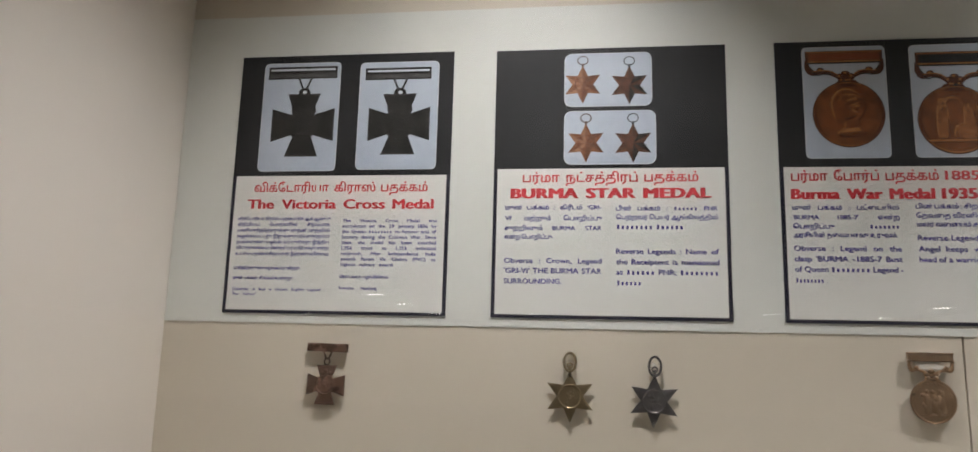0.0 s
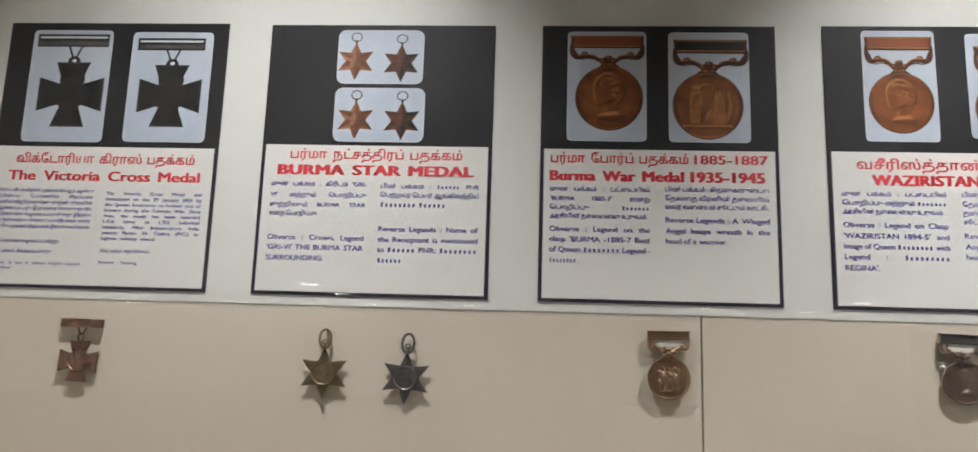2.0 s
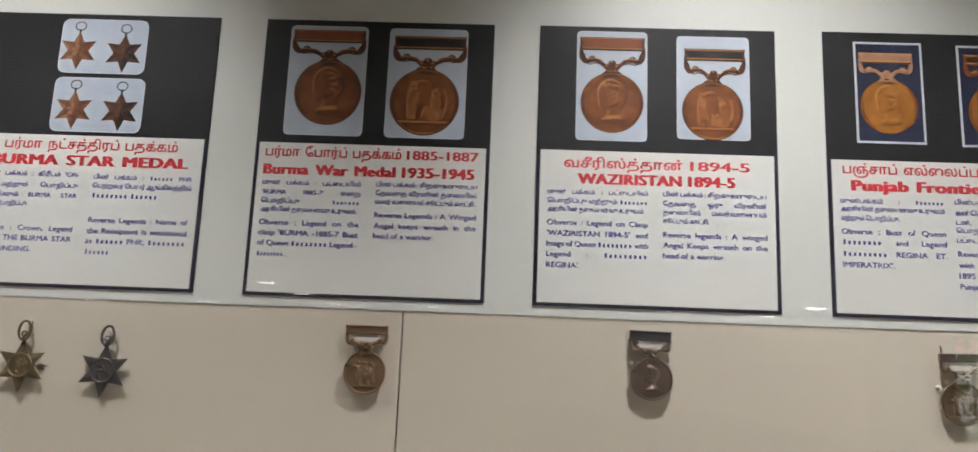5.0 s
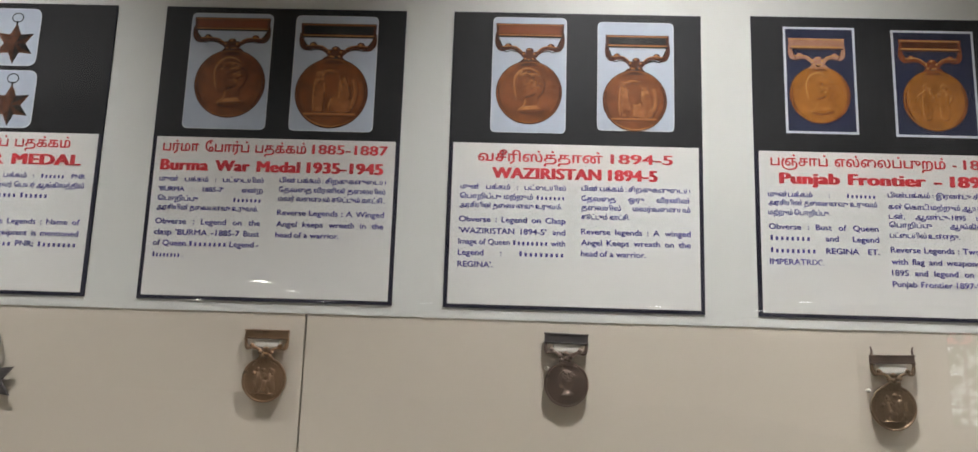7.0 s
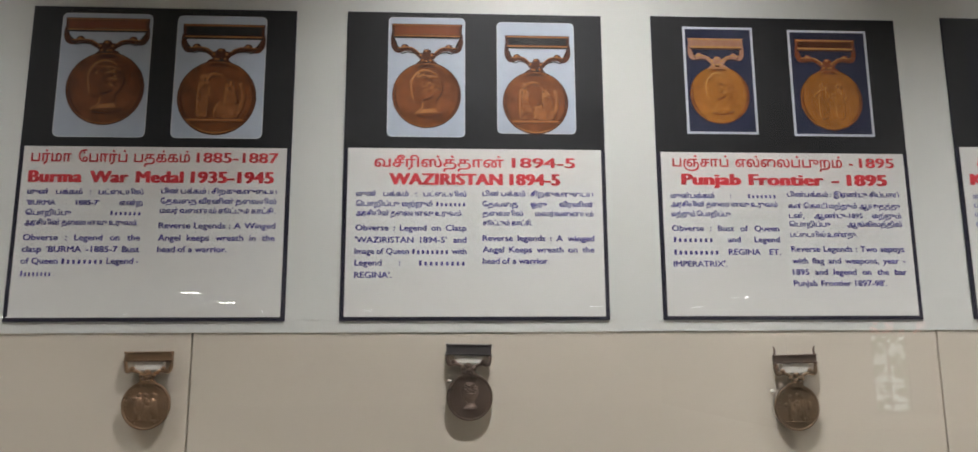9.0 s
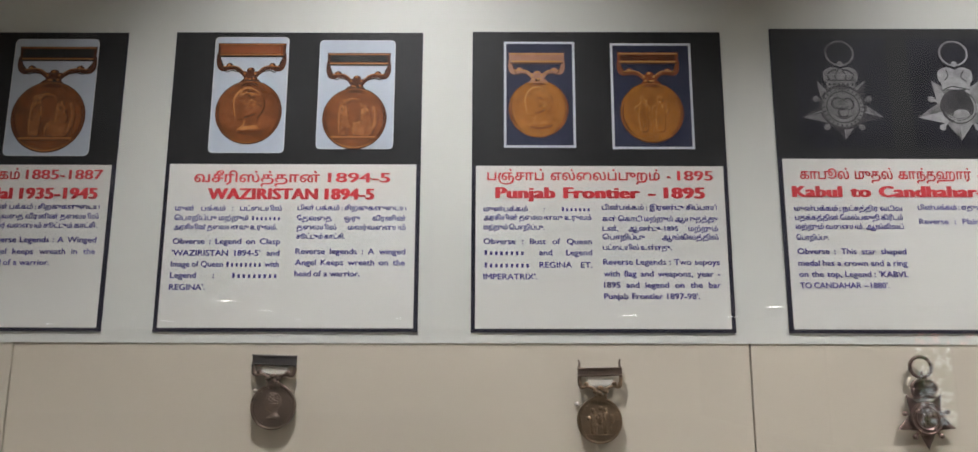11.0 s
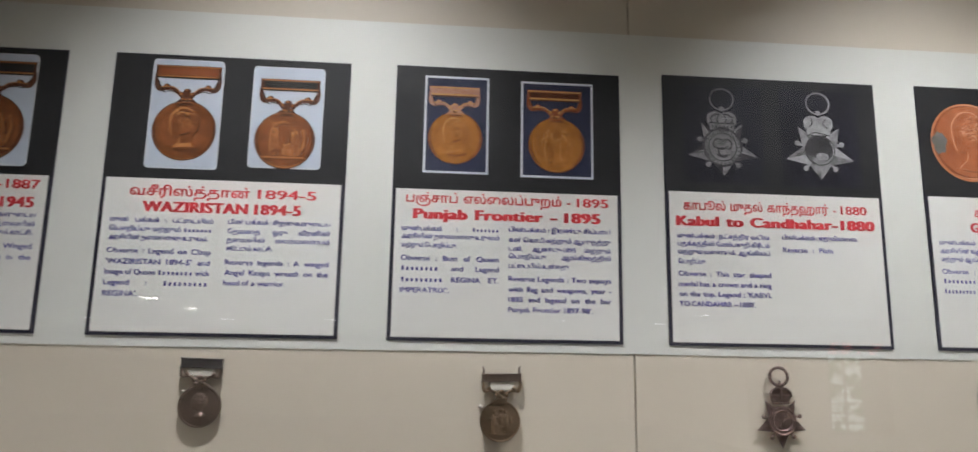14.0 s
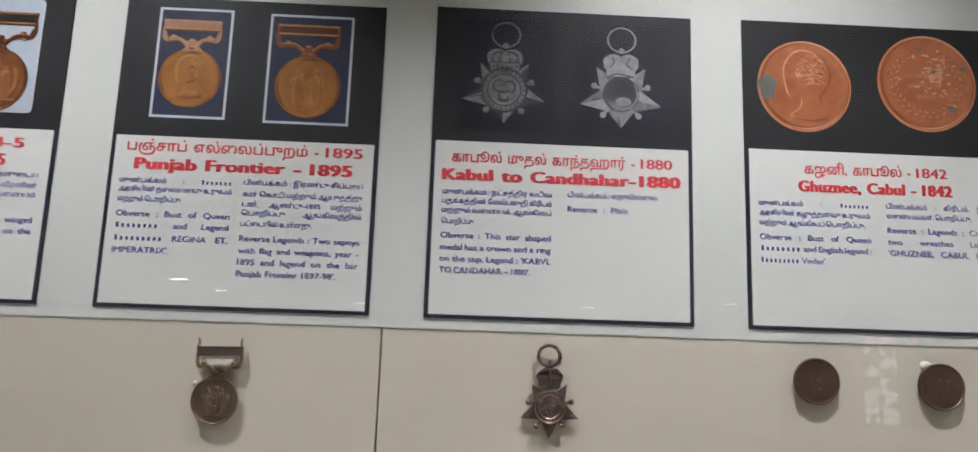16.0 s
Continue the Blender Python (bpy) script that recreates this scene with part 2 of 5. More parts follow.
def stroke(bm, pts, w, y):
    """A flat line of the width w (one number, or one for each point)."""
    n = len(pts)
    ws = w if isinstance(w, (list, tuple)) else [w] * n
    lo, hi = [], []
    for i, (x, z) in enumerate(pts):
        ax, az = pts[max(i - 1, 0)]
        bx, bz = pts[min(i + 1, n - 1)]
        d = math.hypot(bx - ax, bz - az) or 1e-9
        nx, nz = -(bz - az) / d, (bx - ax) / d
        lo.append(bm.verts.new((x - nx * ws[i] / 2, y, z - nz * ws[i] / 2)))
        hi.append(bm.verts.new((x + nx * ws[i] / 2, y, z + nz * ws[i] / 2)))
    for i in range(n - 1):
        bm.faces.new((lo[i], lo[i + 1], hi[i + 1], hi[i]))


def smooth_line(pts, n=5):
    """Points on a smooth line through the given ones (any dimension)."""
    out = []
    P = [Vector(p) for p in pts]
    for i in range(len(P) - 1):
        a, b, c, d = P[max(i - 1, 0)], P[i], P[i + 1], P[min(i + 2, len(P) - 1)]
        for k in range(n):
            t = k / n
            out.append(0.5 * ((2 * b) + (c - a) * t + (2 * a - 5 * b + 4 * c - d) * t * t + (3 * b - a - 3 * c + d) * t ** 3))
    out.append(P[-1])
    return [tuple(p) for p in out]


def tube(bm, pts, r, segs=8, closed=False):
    P = [Vector(p) for p in pts]
    n = len(P)
    rs = r if isinstance(r, (list, tuple)) else [r] * n
    rings = []
    for i in range(n):
        a = P[i - 1] if (i or closed) else P[i]
        b = P[(i + 1) % n] if (i < n - 1 or closed) else P[i]
        d = (b - a).normalized()
        u = d.cross(Vector((0, 1, 0)))
        u = u.normalized() if u.length > 1e-6 else Vector((1, 0, 0))
        v = d.cross(u).normalized()
        rings.append([bm.verts.new(P[i] + rs[i] * (math.cos(t) * u + math.sin(t) * v)) for t in (2 * math.pi * k / segs for k in range(segs))])
    for i in range(n if closed else n - 1):
        A, B = rings[i], rings[(i + 1) % n]
        for k in range(segs):
            bm.faces.new((A[k], A[(k + 1) % segs], B[(k + 1) % segs], B[k]))
    if not closed:
        bm.faces.new(rings[0][::-1])
        bm.faces.new(rings[-1])


def lathe(bm, cx, cz, profile, segs=56, rz=1.0):
    """Round about an axis that stands off the wall; profile: (radius, y) from the back to the front's centre."""
    rings = []
    for r, y in profile:
        rings.append([bm.verts.new((cx + r * math.cos(t), y, cz + rz * r * math.sin(t))) for t in (2 * math.pi * k / segs for k in range(segs))])
    for A, B in zip(rings, rings[1:]):
        for k in range(segs):
            bm.faces.new((A[k], A[(k + 1) % segs], B[(k + 1) % segs], B[k]))
    bm.faces.new(rings[0][::-1])
    bm.faces.new(rings[-1])


def prism(bm, pts, y0, y1, chamfer=0.0005, peak=0.0):
    """A plate with chamfered front edges; peak lifts the middle, so that its arms are ridged."""
    cx, cz = sum(p[0] for p in pts) / len(pts), sum(p[1] for p in pts) / len(pts)
    rings = []
    for y, s in ((y0, 1.0), (y1 + chamfer, 1.0), (y1, 1 - chamfer / 0.012)):
        rings.append([bm.verts.new((cx + (x - cx) * s, y, cz + (z - cz) * s)) for x, z in pts])
    n = len(pts)
    for A, B in zip(rings, rings[1:]):
        for k in range(n):
            bm.faces.new((A[k], A[(k + 1) % n], B[(k + 1) % n], B[k]))
    bm.faces.new(rings[0][::-1])
    if peak:
        c = bm.verts.new((cx, y1 - peak, cz))
        for k in range(n):
            bm.faces.new((rings[-1][k], rings[-1][(k + 1) % n], c))
    else:
        bm.faces.new(rings[-1])


def blob(bm, x, y, z, rx, ry, rz, u=12, v=8):
    bmesh.ops.create_uvsphere(bm, u_segments=u, v_segments=v, radius=1.0, matrix=Matrix.Translation((x, y, z)) @ Matrix.Diagonal((rx, ry, rz, 1)))


def star_pts(cx, cz, R, r, n=6, turn=90.0):
    out = []
    for i in range(2 * n):
        a = radians(turn + 180 * i / n)
        q = R if i % 2 == 0 else r
        out.append((cx + q * math.cos(a), cz + q * math.sin(a)))
    return out


def cross_pts(cx, cz, ext, half, waist):
    """A cross with four flared arms."""
    e, h, w = ext, half, waist
    return [(cx + x, cz + z) for x, z in (
        (-h, -e), (h, -e), (w, -w * 1.1), (e, -h), (e, h), (w, w * 1.1), (h, e), (-h, e), (-w, w * 1.1), (-e, h), (-e, -h), (-w, -w * 1.1))]


# ---- writing ----
PRE = "ெேை"
SPLIT = {"ொ": ("ெ", "ா"), "ோ": ("ே", "ா")}


def laid_out(s):
    """Tamil signs in the order in which they are written, from left to right."""
    out = []
    for ch in s:
        if ch in PRE and out:
            out.insert(len(out) - 1, ch)
        elif ch in SPLIT and out:
            a, b = SPLIT[ch]
            out.insert(len(out) - 1, a)
            out.append(b)
        else:
            out.append(ch)
    return "".join(out)


WORDS = {}     # (word, weight): (vertices, faces, width), at size 1
QUEUE = []     # lines still to be made
DIGITS_WIDE = 1.42
HEAVY = ((0, 0), (-1, 0.10), (-0.66, -0.2), (-0.33, 0.2), (0.33, -0.2), (0.66, 0.2), (1, -0.10))
WIDE = ((0, 0), (-1.3, 0.3), (1.3, -0.3))


def words_of(s):
    return laid_out(s).split(" ")


def line_of_text(parent, s, x0, x1, z, size, material, weight=0.0, fit="justify", name="text_line"):
    """A line of print from x0 to x1 on the base line z. A word of ~ marks becomes a plain bar of as many letters."""
    QUEUE.append((parent, words_of(s), x0, x1, z, size, material, weight, fit, name))


def set_type():
    """Makes the meshes of all lines."""
    temp = []
    for _, ws, *_, weight, _, _ in QUEUE:
        for w in ws:
            if (w, weight) in WORDS or "~" in w and w.strip("~'.;,") == "":
                continue
            WORDS[(w, weight)] = None
            # an opening Tamil vowel folds over itself: it is set alone, slightly swollen
            k = 1 if w[0] in "\u0B85\u0B86\u0B87" else 0
            for text, swell in ((w[:k], 0.004), (w[k:], 0.0)):
                if text:
                    cu = bpy.data.curves.new("w", "FONT")
                    cu.body, cu.size, cu.resolution_u, cu.offset = text, 1.0, 3, swell
                    cu.space_character = 1.0 + 2.2 * max(0.0, weight - 0.04)
                    ob = new("w", cu)
                    temp.append((w, weight, ob, cu))
    bpy.context.view_layer.update()
    dg = bpy.context.evaluated_depsgraph_get()
    for w, weight, ob, cu in temp:
        me = ob.evaluated_get(dg).to_mesh()
        co = [tuple(v.co) for v in me.vertices]
        xs = [c[0] for c in co] or [0, 0.3]
        x0 = min(xs)
        faces = [tuple(p.vertices) for p in me.polygons]
        if WORDS[(w, weight)] is None:
            WORDS[(w, weight)] = ([(c[0] - x0, c[1]) for c in co], faces, max(xs) - x0)
        else:
            co1, faces1, wide = WORDS[(w, weight)]
            at, n = wide + 0.07 - x0, len(co1)
            WORDS[(w, weight)] = (co1 + [(c[0] + at, c[1]) for c in co], faces1 + [tuple(v + n for v in f) for f in faces], max(xs) + at)
    for w, weight, ob, cu in temp:
        bpy.data.objects.remove(ob)
        bpy.data.curves.remove(cu)
    for parent, ws, x0, x1, z, size, material, weight, fit, name in QUEUE:
        sizes = [WORDS[(w, weight)][2] if (w, weight) in WORDS else 0.56 * len(w) for w in ws]
        wide = [DIGITS_WIDE if name == "tamil_title" and w[0].isdigit() else 1.0 for w in ws]
        sizes = [a * b for a, b in zip(sizes, wide)]
        gap = {'stretch': 0.52, 'heavy': 0.50}.get(fit, 0.30)
        natural = (sum(sizes) + gap * (len(ws) - 1)) * size
        sx = 1.0
        if fit != "justify":
            sx = (x1 - x0) / natural
        else:
            sx = min(1.13, max(0.72, (x1 - x0) / natural))
        space = gap * size * sx
        if len(ws) > 1:
            space = ((x1 - x0) - sum(sizes) * size * sx) / (len(ws) - 1)
        vs, fs, x = [], [], x0
        for w, s, grow in zip(ws, sizes, wide):
            k = len(vs)
            if (w, weight) in WORDS:
                co, faces, _ = WORDS[(w, weight)]
                for i, (shift, rise) in enumerate(HEAVY if fit == "heavy" else WIDE if grow > 1 else ((-0.7, 0.5), (0.7, -0.5))):
                    shift, rise, lift = shift * weight, rise * weight, 0.00002 * i
                    k = len(vs)
                    vs += [(x + (cx * grow + shift) * size * sx, -lift, z + (cz + rise) * size) for cx, cz in co]
                    fs += [tuple(k + i for i in f) for f in faces]
            else:
                # one plain upright bar for each letter
                step = s * size * sx / len(w)
                for j in range(len(w)):
                    k, a, b, h = len(vs), x + (j + 0.22) * step, x + (j + 0.68) * step, (0.62 if j == 0 else 0.46) * size
                    vs += [(a, 0, z), (b, 0, z), (b, 0, z + h), (a, 0, z + h)]
                    fs.append((k, k + 1, k + 2, k + 3))
            x += s * size * sx + space
        me = bpy.data.meshes.new(name)
        me.from_pydata(vs, [], fs)
        me.materials.append(material)
        ob = new(name, me)
        ob.parent = parent
        ob.location = (0, -0.00055, 0)
        if name == "text_line":
            ob["kind"] = "stuff"


# ---- the display case ----
X0, X1 = -0.058, 2.39
BACK, FRONT = 0.002, -0.36
BOTTOM = 0.95

wall = thing("wall_back", X0, BACK, BOTTOM, "beige laminate back wall of boards with thin dark joints", "wall", kind="structure")
part("backing", boxed(-0.018, X1 - X0 + 0.018, 0.012, 0.024, 0, CASE_TOP - BOTTOM), M_GAP, wall)
SEAMS = (X0, 0.6455, 1.226, 1.807, X1)
for a, b in zip(SEAMS, SEAMS[1:]):
    part("board", boxed(a - X0 + (0.0007 if a > X0 else 0), b - X0 - 0.0007, 0.0, 0.012, 0, CASE_TOP - BOTTOM, 0.0004), M_LAMINATE, wall)

# the left wall is set paler than the laminate of the other walls
tagged(part("wall_left", boxed(X0 - 0.018, X0, FRONT - 0.02, BACK + 0.012, BOTTOM, CASE_TOP), M_SIDE), "off-white side wall of the display case", "wall", kind="structure")
tagged(part("wall_right", boxed(X1, X1 + 0.018, FRONT - 0.02, BACK + 0.012, BOTTOM, CASE_TOP), M_LAMINATE), "beige laminate end wall of the display case", "wall", kind="structure")
tagged(part("floor", boxed(X0 - 0.018, X1 + 0.018, FRONT - 0.02, BACK + 0.024, BOTTOM - 0.018, BOTTOM), M_LAMINATE), "beige laminate floor of the display case", "floor", kind="structure")
tagged(part("ceiling", boxed(X0 - 0.018, X1 + 0.018, FRONT - 0.02, BACK + 0.024, CASE_TOP, CASE_TOP + 0.018), M_LAMINATE), "beige laminate ceiling of the display case", "ceiling", kind="structure")

for lx, _, _ in LAMPS:
    sp = thing("recessed_spotlight", lx, LAMP_Y, CASE_TOP, "white round recessed spotlight in the case ceiling", "lamp", "case spotlights")
    bm = bmesh.new()
    for r0, r1, za, zb in ((0.034, 0.030, 0.0, -0.003), (0.030, 0.024, -0.003, -0.001)):
        A = [bm.verts.new((r0 * math.cos(2 * math.pi * k / 40), r0 * math.sin(2 * math.pi * k / 40), za)) for k in range(40)]
        B = [bm.verts.new((r1 * math.cos(2 * math.pi * k / 40), r1 * math.sin(2 * math.pi * k / 40), zb)) for k in range(40)]
        for k in range(40):
            bm.faces.new((A[k], B[k], B[(k + 1) % 40], A[(k + 1) % 40]))
    part("trim_ring", bm, M_WHITE_METAL, sp, smooth=True)
    bm = bmesh.new()
    bmesh.ops.create_circle(bm, cap_ends=True, segments=32, radius=0.024, matrix=Matrix.Translation((0, 0, -0.001)) @ Matrix.Rotation(math.pi, 4, "X"))
    part("diffuser", bm, M_SPOT, sp)

glass = part("glass_front", boxed(X0, X1, FRONT - 0.006, FRONT, BOTTOM, CASE_TOP), M_GLASS)
glass.visible_shadow = False
tagged(glass, "clear glass front pane of the display case", "glass", kind="structure")
fr = thing("case_frame", X0, FRONT, 0, "dark brown case frame round the glass front", "frame", kind="structure")
W = X1 - X0
part("plinth", boxed(-0.05, W + 0.05, -0.03, 0.36, 0.0, BOTTOM - 0.019), M_CASE_FRAME, fr)
part("top_rail", boxed(-0.05, W + 0.05, -0.03, 0.36, CASE_TOP + 0.019, CASE_TOP + 0.16), M_CASE_FRAME, fr)
part("post", boxed(-0.05, -0.0185, -0.03, 0.36, BOTTOM - 0.019, CASE_TOP + 0.019), M_CASE_FRAME, fr)
part("post", boxed(W + 0.0185, W + 0.05, -0.03, 0.36, BOTTOM - 0.019, CASE_TOP + 0.019), M_CASE_FRAME, fr)

# the pale strip behind the printed panels; its long edges lift a little off the wall
bm = bmesh.new()
NX = 160
rows = []
for j, (z, lift) in enumerate(((1.3885, 1.0), (1.400, 0.35), (1.45, 0.0), (1.63, 0.0), (1.682, 0.35), (1.6925, 1.0))):
    row = []
    for i in range(NX + 1):
        x = X0 + 0.0005 + (X1 - X0 - 0.001) * i / NX
        q = 0.0004 * max(0.0, noise.noise((x * 5.0, j // 3 * 7.3, 0.4))) * lift
        dz = 0.0006 * noise.noise((x * 3.0, j // 3 * 3.1, 2.0)) if lift == 1.0 else 0
        row.append(bm.verts.new((x, 0.0012 - q, z + dz)))
    rows.append(row)
for A, B in zip(rows, rows[1:]):
    for i in range(NX):
        bm.faces.new((A[i], A[i + 1], B[i + 1], B[i]))
g = bmesh.ops.extrude_face_region(bm, geom=bm.faces[:])
bmesh.ops.translate(bm, verts=[v for v in g["geom"] if isinstance(v, bmesh.types.BMVert)], vec=(0, 0.0006, 0))
bmesh.ops.recalc_face_normals(bm, faces=bm.faces[:])
tagged(part("display_strip", bm, M_STRIP), "long pale grey vinyl strip stuck along the beige back wall", "backing strip")


# ---- printed panels ----
PANEL_Z = 1.400
MM = 0.001


def panel(left, width, top, white_top, label):
    """An information panel; its own measures are in millimetres from the white field's lower left."""
    p = thing("information_panel", left, 0, PANEL_Z, label, "panel", "printed panels on the strip")
    w = width * MM
    part("border_sheet", boxed(0, w, 0.0, 0.0011, -0.003, top * MM, 0.0001), M_NAVY, p, "dark navy printed border")
    bm = bmesh.new()
    flat(bm, [(0.0006, white_top * MM), (w - 0.0006, white_top * MM), (w - 0.0006, top * MM - 0.0006), (0.0006, top * MM - 0.0006)], -0.00012)
    part("picture_field", bm, M_BLACK, p, "black field behind the medal pictures")
    bm = bmesh.new()
    flat(bm, [(0.0034, 0.0), (w - 0.0034, 0.0), (w - 0.0034, white_top * MM), (0.0034, white_top * MM)], -0.00024)
    part("text_field", bm, M_PAPER, p, "off-white printed text field")
    return p


def photo(p, x0, x1, z0, z1, r=6.0, ground=None, edge=None, ew=0.8):
    bm = bmesh.new()
    pts = rounded(x0 * MM, x1 * MM, z0 * MM, z1 * MM, r * MM) if r else [(x0 * MM, z0 * MM), (x1 * MM, z0 * MM), (x1 * MM, z1 * MM), (x0 * MM, z1 * MM)]
    flat(bm, pts, -0.00024)
    ph = part("photograph", bm, edge or M_PHOTO_EDGE, p, "printed photograph of a medal")
    bm = bmesh.new()
    a, b, c, d = x0 + ew, x1 - ew, z0 + ew, z1 - ew
    pts = rounded(a * MM, b * MM, c * MM, d * MM, (r - ew) * MM) if r else [(a * MM, c * MM), (b * MM, c * MM), (b * MM, d * MM), (a * MM, d * MM)]
    flat(bm, pts, -0.00034)
    part("photo_ground", bm, ground or M_PHOTO, ph)
    return ph


def ink(ph, name, material, draw):
    bm = bmesh.new()
    draw(bm)
    ob = part(name, bm, material, ph)
    if name in ("legend_print", "glint_print", "shine_print", "wear_print", "stain_print", "engraving_print", "engraving_shade_print", "engraving_glint_print", "hollow_print"):
        ob["kind"] = "stuff"
    return ob


def s2(pts):
    return [(x * MM, z * MM) for x, z in pts]


BUST = ((-0.46, 0.34), (-0.38, 0.56), (-0.20, 0.74), (0.06, 0.76), (0.30, 0.62), (0.44, 0.40), (0.46, 0.18), (0.36, -0.04), (0.26, -0.16), (0.28, -0.34), (0.44, -0.56), (0.12, -0.68), (-0.32, -0.62),
        (-0.14, -0.44), (-0.12, -0.24), (-0.34, -0.20), (-0.42, -0.02))
HAIR = ((-0.06, 0.50, 0.30, 0.20), (0.18, 0.34, 0.24, 0.34), (0.10, 0.20, 0.30, 0.16))
STANDING = ((-0.09, 0.34), (0.09, 0.34), (0.13, 0.05), (0.12, -0.55), (-0.12, -0.55), (-0.14, 0.05))
SEATED = ((-0.10, 0.26), (0.12, 0.28), (0.20, -0.05), (0.22, -0.50), (-0.34, -0.50), (-0.30, -0.16), (-0.10, -0.08))


def closed_line(pts, n=4):
    """Points on a smooth closed outline."""
    line = smooth_line([pts[-1], *pts, pts[0], pts[1]], n)
    return line[n:-n - 1]


def plain_forms(kind, gold):
    """Outlines of the raised shapes on a medal's picture, in radii from its centre."""
    if kind == "bust":
        return [closed_line(BUST)]
    out = []
    figures_at = ((STANDING, -0.26, -0.02, 0.095), (STANDING, 0.27, -0.02, 0.095)) if gold else ((STANDING, -0.34, 0.06, 0.085), (SEATED, 0.32, -0.02, 0.085))
    for shape, ox, oz, head in figures_at:
        out.append(closed_line([(x + ox, z + oz) for x, z in shape], 3))
        out.append(round_pts(ox, oz + shape[0][1] + 0.11, head, n=16))
    return out


def soft_arc(bm, cx, cz, q, a0, a1, w, y, n=20):
    """A flat arc that tapers to its ends."""
    stroke(bm, s2([(cx + q * math.cos(t), cz + q * math.sin(t)) for t in np.linspace(a0, a1, n)]), [max(0.05, w * math.sin(math.pi * i / (n - 1))) * MM for i in range(n)], y)


def picture_round(ph, cx, cz, r, bx0, bx1, bz0, bz1, body, dark, light, seed, bar=None, stripe=None, kind="bust"):
    """The picture of a round medal that hangs from a scrolled bar."""
    rnd = random.Random(seed)
    y = -0.00046
    gold = body is M_GOLD
    middle = M_GOLD_MID if gold else M_COPPER_MID
    bar = bar or dark
    mid, zc = (bx0 + bx1) / 2 * 0.5 + cx * 0.5, cz + r
    drop, u = bz0 - zc, r / 31
    ink(ph, "medal_rim_print", dark, lambda bm: flat(bm, s2(round_pts(cx, cz, r)), y))
    ink(ph, "medal_disc_print", body, lambda bm: flat(bm, s2(round_pts(cx - 0.2, cz + 0.3, r - 1.1)), y - 0.00006))

    def bars(bm):
        flat(bm, s2([(bx0, bz0), (bx1, bz0), (bx1 + 0.8, bz1), (bx0 - 0.8, bz1)]), y)
        for sgn, bx in ((-1, bx0), (1, bx1)):
            wdt = abs(bx - mid)
            line = [(bx - sgn * 0.6, bz0 + 4), (bx - sgn * 0.8, bz0 - drop * 0.20), (bx - sgn * 0.16 * wdt, bz0 - drop * 0.50), (bx - sgn * 0.38 * wdt, bz0 - drop * 0.46),
                    (bx - sgn * 0.60 * wdt, bz0 - drop * 0.50), (bx - sgn * 0.80 * wdt, bz0 - drop * 0.72), (mid, bz0 - drop * 0.76)]
            pts = smooth_line(line)
            stroke(bm, s2(pts), [u * MM * (3.4 + 2.6 * math.exp(-((i / len(pts) - 0.26) / 0.13) ** 2) + 0.8 * math.exp(-((i / len(pts) - 0.7) / 0.1) ** 2)) for i in range(len(pts))], y - 0.00003 * (sgn + 2))
            flat(bm, s2(round_pts(bx - sgn * 0.36 * wdt, bz0 - drop * 0.38, 3.5 * u, 3.0 * u, n=14)), y - 0.00012)
            flat(bm, s2(round_pts(mid + sgn * 5.0 * u, bz0 - drop * 0.74, 3.2 * u, n=14)), y - 0.00012)
            flat(bm, s2(round_pts(mid + sgn * 3.6 * u, bz0 - drop * 0.96, 2.9 * u, n=14)), y - 0.000125)
        flat(bm, s2(round_pts(mid, bz0 - drop * 0.56, 3.8 * u, 2.6 * u, n=16)), y - 0.00014)
        stroke(bm, s2([(mid, bz0 - drop * 0.6), (cx, zc - 0.5)]), 5.0 * u * MM, y - 0.00015)
        flat(bm, s2([(cx - 11 * u, zc - 3.0 * u), (cx + 11 * u, zc - 3.0 * u), (cx + 7.5 * u, zc + 1.0 * u), (cx + 2.6 * u, zc + 2.2 * u), (cx - 2.6 * u, zc + 2.2 * u), (cx - 7.5 * u, zc + 1.0 * u)]), y - 0.00016)
    ink(ph, "suspender_print", bar, bars)

    def shades(bm):
        """Dark lines that part the pieces of the suspender."""
        flat(bm, s2([(bx0 + 0.4, bz0), (bx1 - 0.4, bz0), (bx1 - 0.4, bz0 + 1.3), (bx0 + 0.4, bz0 + 1.3)]), y - 0.00021)
        flat(bm, s2(round_pts(mid, zc + 0.2, 2.4 * u, 1.6 * u, n=14)), y - 0.00022)
        for sgn, bx in ((-1, bx0), (1, bx1)):
            wdt = abs(bx - mid)
            stroke(bm, s2(smooth_line([(bx - sgn * 2.6, bz0 - drop * 0.10), (bx - sgn * 0.24 * wdt, bz0 - drop * 0.62), (bx - sgn * 0.44 * wdt, bz0 - drop * 0.58), (bx - sgn * 0.64 * wdt, bz0 - drop * 0.64)], 4)), [0.2 * MM] + [1.0 * u * MM] * 11 + [0.2 * MM], y - 0.00021)
    ink(ph, "suspender_shade_print", M_GUN if not gold else M_STAR_DK, shades)

